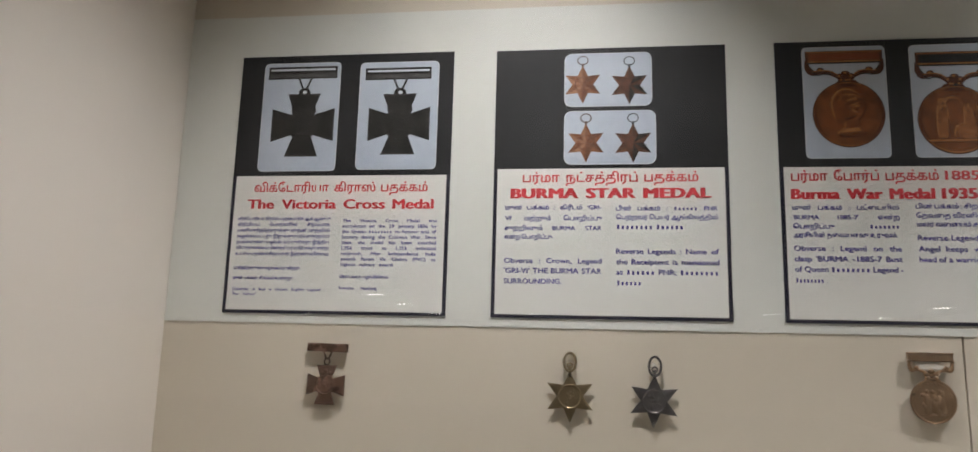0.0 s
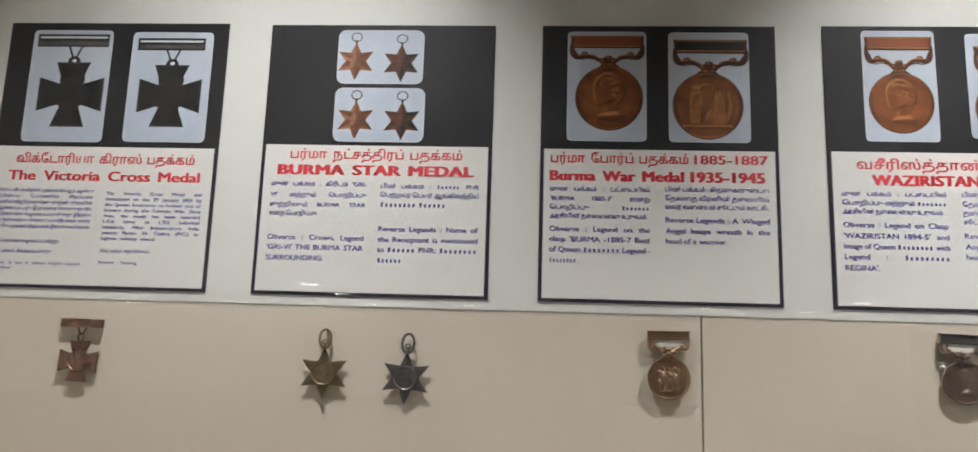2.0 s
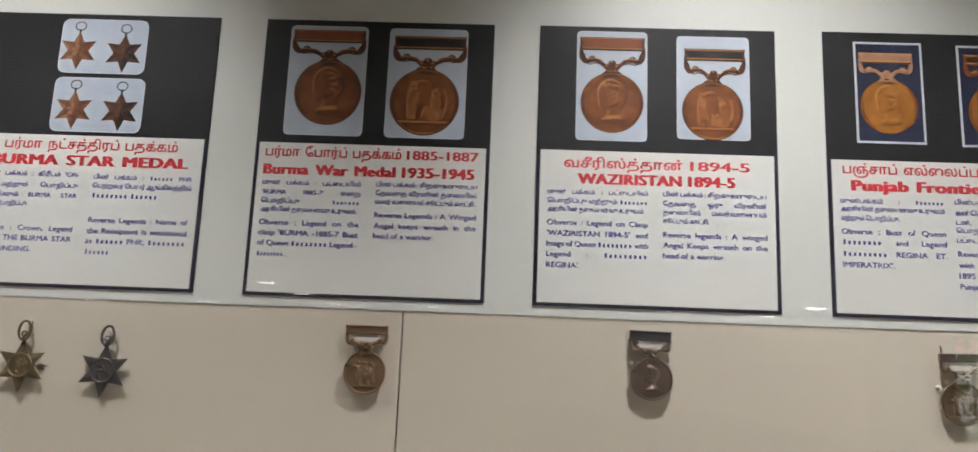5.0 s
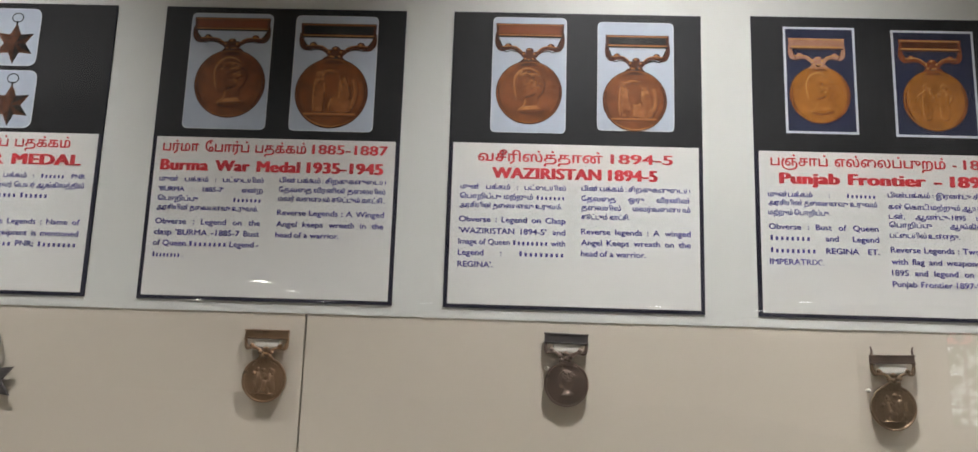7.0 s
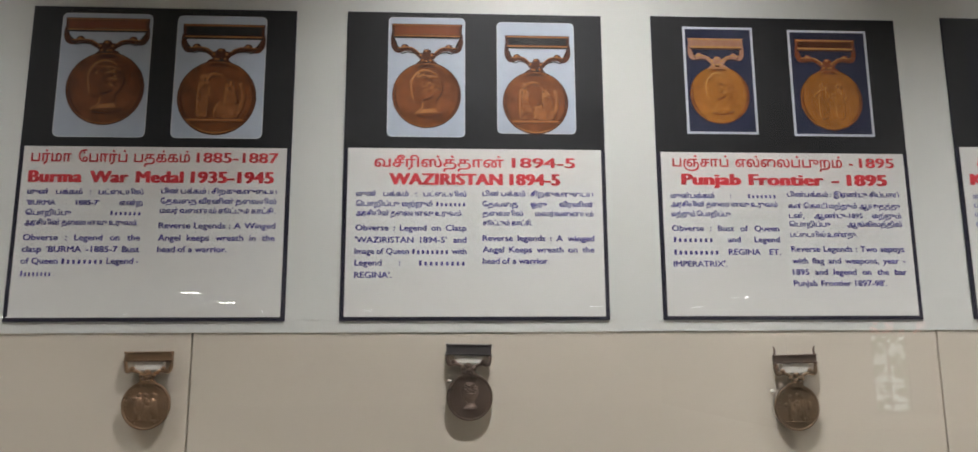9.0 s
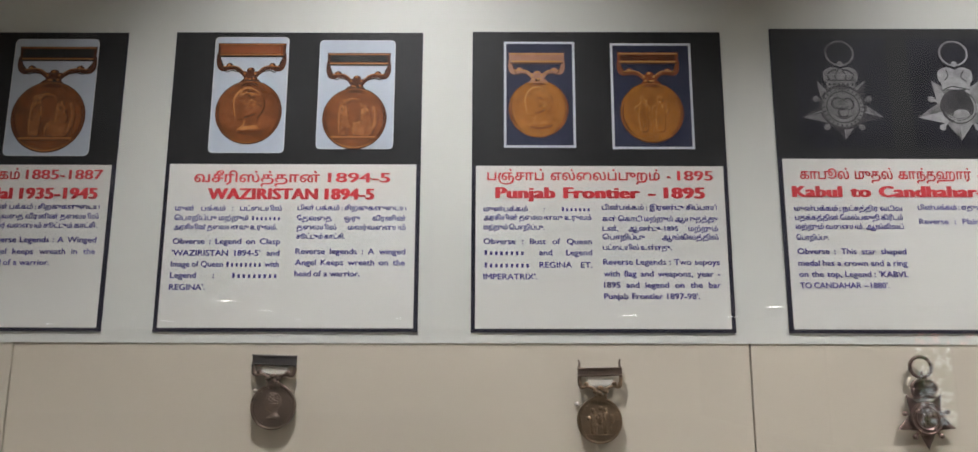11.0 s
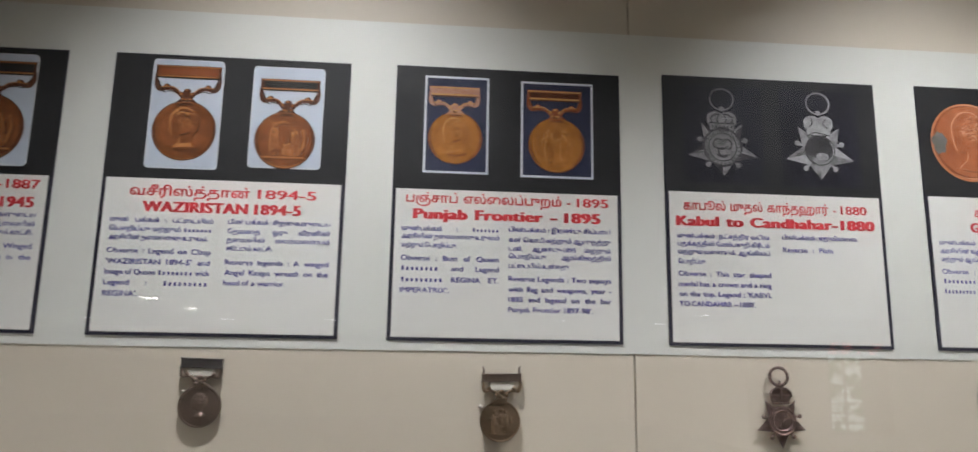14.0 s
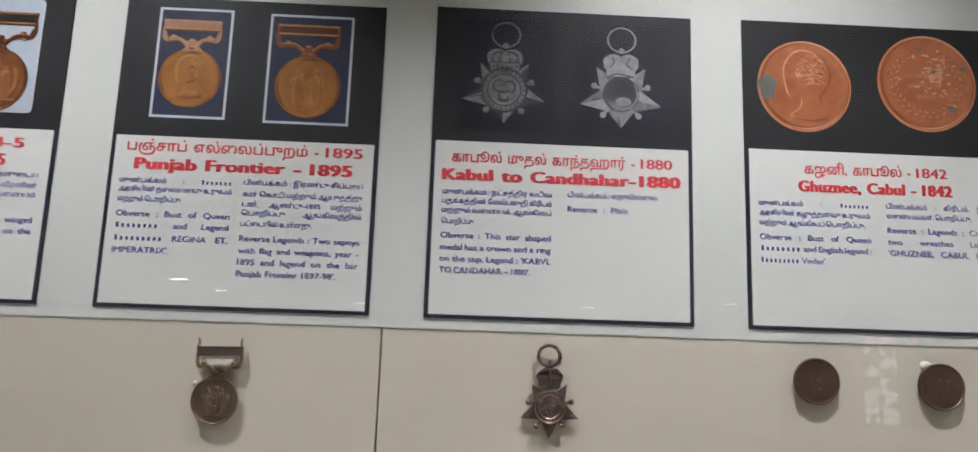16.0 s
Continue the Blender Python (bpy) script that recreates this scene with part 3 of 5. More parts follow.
    def stripes(bm):
        flat(bm, s2([(bx0 + 1.5, bz0 + 1.5), (bx1 - 1.5, bz0 + 1.5), (bx1 - 1.5, bz0 + 2.7), (bx0 + 1.5, bz0 + 2.7)]), y - 0.00022)
        flat(bm, s2([(bx0 + 0.6, bz1 - 1.7), (bx1 - 0.6, bz1 - 1.7), (bx1 - 0.6, bz1 - 0.7), (bx0 + 0.6, bz1 - 0.7)]), y - 0.00022)
        flat(bm, s2(round_pts(mid - 0.6, bz0 - drop * 0.52, 1.6 * u, 1.0 * u, n=12)), y - 0.00026)
        flat(bm, s2(round_pts(cx - 0.5, zc + 1.0, 1.2 * u, 0.8 * u, n=12)), y - 0.00027)
        for sgn, bx in ((-1, bx0), (1, bx1)):
            wdt = abs(bx - mid)
            stroke(bm, s2(smooth_line([(bx - sgn * 0.14 * wdt, bz0 - drop * 0.42), (bx - sgn * 0.40 * wdt, bz0 - drop * 0.38), (bx - sgn * 0.60 * wdt, bz0 - drop * 0.42), (bx - sgn * 0.80 * wdt, bz0 - drop * 0.64)], 4)), [0.2 * MM] + [0.9 * u * MM] * 11 + [0.2 * MM], y - 0.00024)
            for ox, oz, q in ((bx - sgn * 0.36 * wdt - 0.6, bz0 - drop * 0.34, 1.3), (mid + sgn * 5.0 * u - 0.6, bz0 - drop * 0.70, 1.2), (mid + sgn * 3.6 * u - 0.4, bz0 - drop * 0.92, 1.0)):
                flat(bm, s2(round_pts(ox, oz, q * u, n=10)), y - 0.00026)
    ink(ph, "bar_highlight_print", light, stripes)
    if stripe:
        ink(ph, "ribbon_print", stripe, lambda bm: flat(bm, s2([(bx0 + 2, bz0 + 3.2), (bx1 - 2, bz0 + 3.2), (bx1 - 2, bz1 - 2.4), (bx0 + 2, bz1 - 2.4)]), y - 0.00024))

    forms = plain_forms(kind, gold)

    def relief(bm, ox, oz, tone, grow=1.0):
        for n_, f in enumerate(forms):
            gx, gz = sum(q[0] for q in f) / len(f), sum(q[1] for q in f) / len(f)
            flat(bm, s2([(cx + (ox + gx + grow * (a - gx)) * r, cz + (oz + gz + grow * (b - gz)) * r) for a, b in f]), y - tone - 0.000005 * n_)
        if kind != "bust" and not gold:
            stroke(bm, s2([(cx + (ox - 0.70) * r, cz + (oz - 0.62) * r), (cx + (ox + 0.70) * r, cz + (oz - 0.61) * r)]), 0.035 * r * MM, y - tone - 0.00003)
            stroke(bm, s2(smooth_line([(cx + (ox + a) * r, cz + (oz + b) * r) for a, b in ((-0.38, 0.34), (-0.16, 0.60), (0.10, 0.58), (0.22, 0.42))])), 0.05 * r * MM, y - tone - 0.00003)
            stroke(bm, s2(smooth_line([(cx + (ox + a) * r, cz + (oz + b) * r) for a, b in ((0.60, 0.36), (0.68, 0.05), (0.60, -0.30), (0.40, -0.46))])), 0.07 * r * MM, y - tone - 0.000035)
        if gold and kind != "bust":
            for sg in (-1, 1):
                stroke(bm, s2(smooth_line([(cx + (ox + sg * a) * r, cz + (oz + b) * r) for a, b in ((0.18, 0.22), (0.04, 0.16), (0.10, 0.02))])), 0.045 * r * MM, y - tone - 0.00003)
                stroke(bm, s2(smooth_line([(cx + (ox + sg * a) * r, cz + (oz + b) * r) for a, b in ((0.36, 0.24), (0.52, 0.12), (0.44, -0.04))])), 0.045 * r * MM, y - tone - 0.000034)
    k = 0.6 if gold else 1.0
    ink(ph, "relief_shade_print", dark, lambda bm: relief(bm, 0.034 * k, -0.036 * k, 0.00010))
    ink(ph, "relief_light_print", light, lambda bm: relief(bm, -0.022 * k, 0.026 * k, 0.00016, 0.99))
    ink(ph, "relief_print", body if kind == "bust" or gold else middle, lambda bm: relief(bm, 0.006, -0.006, 0.00022, 0.96))

    def worked(bm, count, tone):
        """Short engraved strokes inside the raised forms."""
        for _ in range(count):
            if kind == "bust":
                fx, fz, fw, fh = rnd.choice(HAIR)
                a, q = rnd.uniform(0, 6.28), math.sqrt(rnd.random()) * 0.9
                px, pz = fx + fw * q * math.cos(a), fz + fh * q * math.sin(a)
                b = 0.5 - 1.8 * px + rnd.uniform(-0.35, 0.35)
            else:
                px, pz = rnd.choice(rnd.choice(forms))
                px, pz, b = px * rnd.uniform(0.86, 1.0), pz * rnd.uniform(0.6, 1.0), rnd.uniform(1.0, 2.2)
            px, pz, ln = cx + px * r, cz + pz * r, rnd.uniform(0.03, 0.085) * r
            stroke(bm, s2([(px - ln * math.cos(b), pz - ln * math.sin(b)), (px + 0.012 * r, pz + 0.01 * r), (px + ln * math.cos(b), pz + ln * math.sin(b))]), [0.1 * MM, rnd.uniform(0.03, 0.055) * r * MM, 0.1 * MM], y - tone - rnd.random() * 0.00003)
    few = 0.35 if gold else 1.0
    for nm_, m_, n_, tn_ in (("engraving_shade_print", dark, 44, 0.00028), ("engraving_print", middle, 40, 0.00032), ("engraving_glint_print", light, 16, 0.00036)):
        ink(ph, nm_, m_, lambda bm: worked(bm, int(n_ * few * (1.0 if kind == "bust" else 1.5)), tn_))

    def hollows(bm):
        """The darker side of the rim and the shade under the claw and the bust."""
        soft_arc(bm, cx, cz, 0.91 * r, 2.6, 4.3, 0.07 * r, y - 0.00009)
        soft_arc(bm, cx, cz, 0.92 * r, -1.2, 0.9, 0.06 * r, y - 0.000095)
        soft_arc(bm, cx, cz, 0.88 * r, 1.2, 1.95, 0.10 * r, y - 0.00009)
        if kind == "bust":
            stroke(bm, s2(smooth_line([(cx - 0.34 * r, cz - 0.60 * r), (cx + 0.04 * r, cz - 0.68 * r), (cx + 0.42 * r, cz - 0.56 * r)])), [0.1 * MM] * 2 + [0.06 * r * MM] * 7 + [0.1 * MM] * 2, y - 0.00026)
            stroke(bm, s2(smooth_line([(cx - 0.16 * r, cz - 0.16 * r), (cx + 0.05 * r, cz - 0.12 * r), (cx + 0.24 * r, cz - 0.02 * r)])), [0.1 * MM] * 2 + [0.07 * r * MM] * 7 + [0.1 * MM] * 2, y - 0.00026)
    ink(ph, "hollow_print", dark, hollows)

    def glints(bm):
        if kind == "bust":
            flat(bm, s2([(cx - 0.26 * r, cz - 0.56 * r), (cx + 0.34 * r, cz - 0.52 * r), (cx + 0.24 * r, cz - 0.40 * r), (cx - 0.10 * r, cz - 0.44 * r)]), y - 0.00030)
            soft_arc(bm, cx, cz, 0.60 * r, 0.9, 2.0, 0.03 * r, y - 0.0004)
        else:
            soft_arc(bm, cx, cz, 0.94 * r, 3.9, 5.5, 0.035 * r, y - 0.0004)
        soft_arc(bm, cx, cz, 0.95 * r, 3.6, 5.6, 0.022 * r, y - 0.00042)
        soft_arc(bm, cx, cz, 0.955 * r, 0.5, 2.5, 0.018 * r, y - 0.00042)
    ink(ph, "glint_print", light if not gold else middle, glints)

    def legend(bm):
        for k in range(40):
            t = radians(-46 + k * 272 / 39)
            if kind != "bust" or k % 8 == 4 or 78 < -46 + k * 272 / 39 < 102:
                continue
            c, s = math.cos(t), math.sin(t)
            stroke(bm, s2([(cx + 0.76 * r * c, cz + 0.76 * r * s), (cx + 0.84 * r * c, cz + 0.84 * r * s)]), 0.03 * r * MM, y - 0.00036)
    if not gold:
        ink(ph, "legend_print", dark, legend)


TAMIL_TITLE, ENGLISH_TITLE = 11.5, 12.9


def headline(p, tamil, tx0, tx1, tz, english, ex0, ex1, ez, weight=0.070, size=ENGLISH_TITLE):
    line_of_text(p, tamil, tx0 * MM, tx1 * MM, tz * MM, TAMIL_TITLE * MM, M_RED, 0.030, "stretch", "tamil_title")
    line_of_text(p, english, ex0 * MM, ex1 * MM, ez * MM, size * MM, M_RED, weight, "heavy" if weight > 0.03 else "stretch", "english_title")


def column(p, x0, x1, lines, ts=5.5, es=6.6):
    """Lines of a column: (text, base line, end or None for the full width, script)."""
    for s, z, end, script in lines:
        size = ts if script == "t" else es
        line_of_text(p, s, x0 * MM, (end or x1) * MM, z * MM, size * MM, M_BLUE, 0.036 if script == "t" else 0.032)


# first panel: bronze cross
p = panel(0.0, 213, 249.5, 128, "printed panel with red title and two dark cross pictures")
for (x0, x1, z0, z1), (cx, cz), (bx0, bx1, bz0, bz1) in (((23.5, 101.5, 132.5, 242), (66, 178.5), (28, 98, 225.5, 238)), ((121, 199, 133.5, 240.5), (161.5, 178), (126.5, 191.5, 222.5, 234.5))):
    ph = photo(p, x0, x1, z0, z1, 5.0)
    y = -0.00046
    e = 29.0 if cx < 100 else 27.5

    def body(bm):
        flat(bm, s2(cross_pts(cx, cz, e + 2.5, 16.5, 8.5)), y)
        flat(bm, s2(round_pts(cx, cz, 15.5, n=32)), y - 0.00005)
        flat(bm, s2(round_pts(cx + 0.5, cz + 14.5, 12.5, 7.5, n=28)), y - 0.000055)
        for sg in (-1, 1):
            flat(bm, s2(round_pts(cx + sg * 16.5, cz + 7.0, 7.0, 4.6, n=20)), y - 0.00006)
        flat(bm, s2([(bx0, bz0), (bx1, bz0), (bx1, bz1), (bx0, bz1)]), y)
        for sg in (-1, 1):
            stroke(bm, s2([(cx + sg * 6.5, bz0 + 0.5), (cx + sg * 1.2, bz0 - 11.5)]), 1.8 * MM, y - 0.00002 * (sg + 2))
        flat(bm, s2(round_pts(cx, cz + e + 3.5, 6.0, 5.0, n=24)), y - 0.00008)
    ink(ph, "cross_print", M_GUN, body)

    def lit(bm):
        flat(bm, s2([(bx0 + 2.2, bz1 - 4.2), (bx1 - 2.0, bz1 - 4.2), (bx1 - 2.0, bz1 - 2.2), (bx0 + 2.2, bz1 - 2.2)]), y - 0.00016)
        flat(bm, s2(round_pts(cx + 0.3, cz + e + 4.0, 2.2, 1.7, n=14)), y - 0.00016)
    ink(ph, "bar_gap_print", M_PHOTO_EDGE, lit)

    def edges(bm):
        flat(bm, s2([(bx0 + 1.0, bz0 + 1.2), (bx1 - 1.0, bz0 + 1.2), (bx1 - 1.0, bz0 + 5.2), (bx0 + 1.0, bz0 + 5.2)]), y - 0.00014)
        rnd = random.Random(5 if cx < 100 else 6)
        n = 26 if cx < 100 else 14
        for _ in range(n):
            a, q = rnd.uniform(0, 6.28), rnd.uniform(2, 13)
            px, pz, b = cx + q * math.cos(a), cz + 3 + q * math.sin(a), rnd.uniform(0, 3.1)
            stroke(bm, s2([(px - 3 * math.cos(b), pz - 2 * math.sin(b)), (px, pz + 0.7), (px + 3 * math.cos(b), pz + 2 * math.sin(b))]), [0.2 * MM, 1.1 * MM, 0.2 * MM], y - 0.00016 - rnd.random() * 0.00005)
        hoop(bm, cx * MM, cz * MM, 15.2 * MM, 0.6 * MM, y - 0.00014)
        for k in range(4):
            pts = cross_pts(cx, cz, e + 1.4, 15.0, 8.5)[3 * k:3 * k + 2]
            stroke(bm, s2(pts), 0.7 * MM, y - 0.00014)
    ink(ph, "cross_edge_print", M_GUN_EDGE, edges)
headline(p, "விக்டோரியா கிராஸ் பதக்கம்", 23, 192, 112.5, "The Victoria Cross Medal", 17.5, 198, 96, 0.040)
tl = [("விக்டோரியா கிராஸ் பதக்கம் 1856 ஆம் ஆண்டு", None), ("கிரிமியப் போர்களில் சிறப்பாக", None), ("பணிபுரிந்தோருக்கு முதன் முதலில்", None), ("வழங்கப்பட்டது. இதுவரை 1356 முறை 1353", None),
      ("நபர்களுக்கு வழங்கப்பட்டுள்ளது. இந்திய", None), ("விடுதலைக்குப் பின்னர் 'பரம் வீர் சக்ரா' என்ற", None), ("உயரிய பதக்கம் சிறப்பான இராணுவ சேவை", None)]
column(p, 9, 100, [(s, 85 - 5.6 * i, e, "t") for i, (s, e) in enumerate(tl)], 4.1, 4.4)
column(p, 8.5, 100, [("புரிந்தோருக்கு வழங்கப்படுகிறது.", 38, 74, "t"), ("முன் பக்கம் : சிங்கம் உள்ளது", 28.5, 67, "t"), ("Obverse: A lion is shown. English Legend :", 18, 99, "e"), ("'For Valour'", 13.5, 32, "e")], 4.1, 4.0)
en = ["The Victoria Cross Medal was", "introduced on the 29 January 1856 by", "the Queen ~~~~~~~~ to honour acts of", "bravery during the Crimean War. Since", "then, the medal has been awarded",
      "1,356 times to 1,353 individual", "recipients. After Independence India", "awards Param Vir Chakra (PVC) as", "highest military award."]
column(p, 112.5, 202, [(s, 83 - 5.17 * i, 163 if i == 8 else None, "e") for i, s in enumerate(en)], 4.1, 4.5)
column(p, 112.5, 202, [("பின் பக்கம் : எதுமில்லை.", 30.5, 159, "t"), ("Reverse : Nothing", 20, 148, "e")], 4.1, 4.0)

# second panel: two pairs of stars
p = panel(0.254, 209.5, 248.5, 133, "printed panel with red title and two pictures of bronze stars")
for (x0, x1, z0, z1), stars in (((64, 144, 191.5, 243.5), ((81, 213.0, M_STAR_LT), (123.5, 211.5, M_STAR_DK))), ((64, 147, 136.5, 187.5), ((84, 157, M_STAR_LT), (126.5, 156.5, M_STAR_DK)))):
    ph = photo(p, x0, x1, z0, z1, 7.0)
    for cx, cz, m in stars:
        ink(ph, "star_print", m, lambda bm: flat(bm, s2(star_pts(cx, cz, 18.5, 9.6)), -0.00046))
        tips = star_pts(cx, cz, 18.2, 9.6)
        for nm_, m_, ks in (("facet_light_print", M_STAR_PALE if m is M_STAR_LT else M_STAR_MID, (0, 2, 4)), ("facet_shade_print", M_STAR_MID if m is M_STAR_LT else M_GUN, (6, 8, 10))):
            def facet(bm):
                for k in ks:
                    flat(bm, s2([(cx, cz), tips[k], tips[(k + 1) % 12]]), -0.00049)
            ink(ph, nm_, m_, facet)
        def ringed(bm):
            hoop(bm, cx * MM, (cz + 23.5) * MM, 5.2 * MM, 0.9 * MM, -0.00046, rz=4.6 * MM)
            stroke(bm, s2([(cx, cz + 17), (cx, cz + 20.5)]), 1.8 * MM, -0.00052)
            hoop(bm, cx * MM, cz * MM, 7.4 * MM, 0.7 * MM, -0.00056)
            for k in range(6):
                a = radians(30 + 60 * k)
                stroke(bm, s2([(cx + 8 * math.cos(a), cz + 8 * math.sin(a)), (cx + 16 * math.cos(a), cz + 16 * math.sin(a))]), [0.9 * MM, 0.2 * MM], -0.00056)
        ink(ph, "star_ring_print", M_STAR_DK if m is M_STAR_LT else M_GUN, ringed)
headline(p, "பர்மா நட்சத்திரப் பதக்கம்", 27, 183, 120.5, "BURMA STAR MEDAL", 17, 193, 105.5)
column(p, 11.3, 98, [("முன் பக்கம் : கிரீடம் 'GRI-", 95, None, "t"), ("VI' மற்றும் பொறிப்பு", 85, None, "t"), ("சுற்றிலும் BURMA STAR", 76, None, "t"), ("என்ற பொறிப்பு.", 68, 55, "t"),
                     ("Obverse : Crown, Legend", 46, None, "e"), ("'GRI-VI' THE BURMA STAR", 37, None, "e"), ("SURROUNDING.", 27.5, 63, "e")])
column(p, 111, 199, [("பின் பக்கம் : ~~~~~~ PNR", 94, None, "t"), ("பெற்றவர் பெயர் ஆங்கிலத்தில்", 86, None, "t"), ("~~~~~~~~ ~~~~~.", 77, 170, "e"),
                     ("Reverse Legends : Name of", 55, None, "e"), ("the Receiptent is mentioned", 45.5, None, "e"), ("as ~~~~~~ PNR; ~~~~~~~~", 36.5, None, "e"), ("~~~~'.", 27, 133, "e")])

# third panel
p = panel(0.5065, 207.5, 248.5, 132.5, "printed panel with red title and two round copper medal pictures")
ph = photo(p, 23, 93.5, 140, 243, 4.5)
picture_round(ph, 60.3, 180, 30.3, 26.5, 90.5, 227, 239, M_COPPER, M_COPPER_DK, M_COPPER_LT, 31, M_COPPER_DK, M_RED_COPPER_DK)
ph = photo(p, 113, 184, 140, 242.5, 4.5)
picture_round(ph, 147.3, 173.5, 31.0, 118.5, 182, 222.5, 235.5, M_COPPER, M_COPPER_DK, M_COPPER_LT, 32, M_COPPER_DK, M_GUN, kind="scene")
headline(p, "பர்மா போர்ப் பதக்கம் 1885-1887", 9.5, 197.5, 120.3, "Burma War Medal 1935-1945", 9.5, 194, 104)
column(p, 9.3, 96, [("முன் பக்கம் : பட்டையில்", 94.5, None, "t"), ("'BURMA 1885-7' என்ற", 86, None, "t"), ("பொறிப்பு ~~~~~~~", 78, None, "t"), ("அரசியின் தலையளவு உருவம்.", 70.5, 93.5, "t"),
                    ("Obverse : Legend on the", 58.5, None, "e"), ("clasp 'BURMA -1885-7 Bust", 49.5, None, "e"), ("of Queen ~~~~~~~~ Legend -", 40.5, None, "e"), ("~~~~~~~~ .", 31, 35, "e")])
column(p, 109.5, 197.5, [("பின் பக்கம் : சிறகுகளுடைய", 95.5, None, "t"), ("தேவதை வீரனின் தலையில்", 87.5, None, "t"), ("மலர் வளையம் சூட்டும் காட்சி .", 80, None, "t"),
                         ("Reverse Legends : A Winged", 68, None, "e"), ("Angel keeps wreath in the", 58.5, None, "e"), ("head of a warrior.", 49.5, 161.5, "e")])

# fourth panel
p = panel(0.755, 209, 249, 133.5, "printed panel with red title and two smaller copper medal pictures")
ph = photo(p, 33.5, 96, 143, 244.7, 4.0)
picture_round(ph, 65, 178, 27.8, 36.8, 93, 226.5, 239, M_COPPER, M_COPPER_DK, M_COPPER_LT, 41, M_COPPER_DK, M_RED_COPPER_DK)
ph = photo(p, 122, 186, 146.5, 242, 4.0)
picture_round(ph, 153.3, 172.8, 26.8, 129.5, 181.5, 219, 230.5, M_COPPER, M_COPPER_DK, M_COPPER_LT, 42, M_COPPER_DK, M_GUN, kind="scene")
headline(p, "வசீரிஸ்த்தான் 1894-5", 24.5, 184, 118.3, "WAZIRISTAN 1894-5", 37, 171, 104)
column(p, 10.7, 97, [("முன் பக்கம் : பட்டையில்", 94.5, None, "t"), ("பொறிப்பு மற்றும் ~~~~~~~", 86.5, None, "t"), ("அரசியின் தலையளவு உருவம்.", 79, 94, "t"),
                     ("Obverse : Legend on Clasp", 67, None, "e"), ("'WAZIRISTAN 1894-5' and", 57.5, None, "e"), ("Image of Queen ~~~~~~~~ with", 48.5, None, "e"), ("Legend : '~~~~~~~~", 39.5, None, "e"), ("REGINA'.", 30, 39, "e")])
column(p, 110, 198, [("பின் பக்கம் : சிறகுகளுடைய", 95, None, "t"), ("தேவதை ஒரு வீரனின்", 86.5, None, "t"), ("தலையில் மலர்வளையம்", 79, None, "t"), ("சூட்டும் காட்சி.", 71.5, 149, "t"),
                     ("Reverse legends : A winged", 59, None, "e"), ("Angel Keeps wreath on the", 50, None, "e"), ("head of a warrior.", 41, 162, "e")])

# fifth panel
p = panel(1.006, 209.5, 250, 132.5, "printed panel with red title and two framed golden medal pictures")
ph = photo(p, 26.5, 86, 148, 241, 0, M_NAVY_CLOTH, M_PHOTO_EDGE, 2.0)
picture_round(ph, 55.3, 181.5, 25.0, 31.3, 76.5, 221, 231, M_GOLD, M_COPPER, M_GOLD_LT, 51, M_PINK, M_PINK)
ph = photo(p, 116, 184, 147, 239.7, 0, M_NAVY_CLOTH, M_PHOTO_EDGE, 2.0)
picture_round(ph, 149.5, 178.5, 26.5, 122.5, 172.5, 221, 231.5, M_GOLD, M_COPPER, M_GOLD_LT, 52, M_RED_COPPER_DK, M_COPPER_DK, kind="scene")
headline(p, "பஞ்சாப் எல்லைப்புறம் - 1895", 13, 197, 120.5, "Punjab Frontier - 1895", 20.5, 189, 105.5)
column(p, 10, 97, [("முன்பக்கம் : ~~~~~~~", 94.5, None, "t"), ("அரசியின் தலையளவு உருவம்", 87.5, None, "t"), ("மற்றும் பொறிப்பு.", 79.5, 59, "t"),
                   ("Obverse : Bust of Queen", 67.5, None, "e"), ("~~~~~~~~ and Legend", 58.5, None, "e"), ("'~~~~~~~~ REGINA ET.", 48.5, None, "e"), ("IMPERATRIX'.", 39, 53, "e")])
column(p, 106, 199, [("பின்பக்கம் : இரண்டு சிப்பாய்", 96, None, "t"), ("கள் கொடி மற்றும் ஆயுதத்து", 86.5, None, "t"), ("டன், ஆண்டு-1895 மற்றும்", 78.5, None, "t"), ("பொறிப்பு ஆங்கிலத்தில்", 71.5, None, "t"), ("பட்டையில் உள்ளது.", 63, 161, "t"),
                     ("Reverse Legends : Two sepoys", 51, None, "e"), ("with flag and weapons, year -", 41.5, None, "e"), ("1895 and legend on the bar", 32.5, None, "e"), ("Punjab Frontier 1897-98'.", 23.5, 182, "e")])

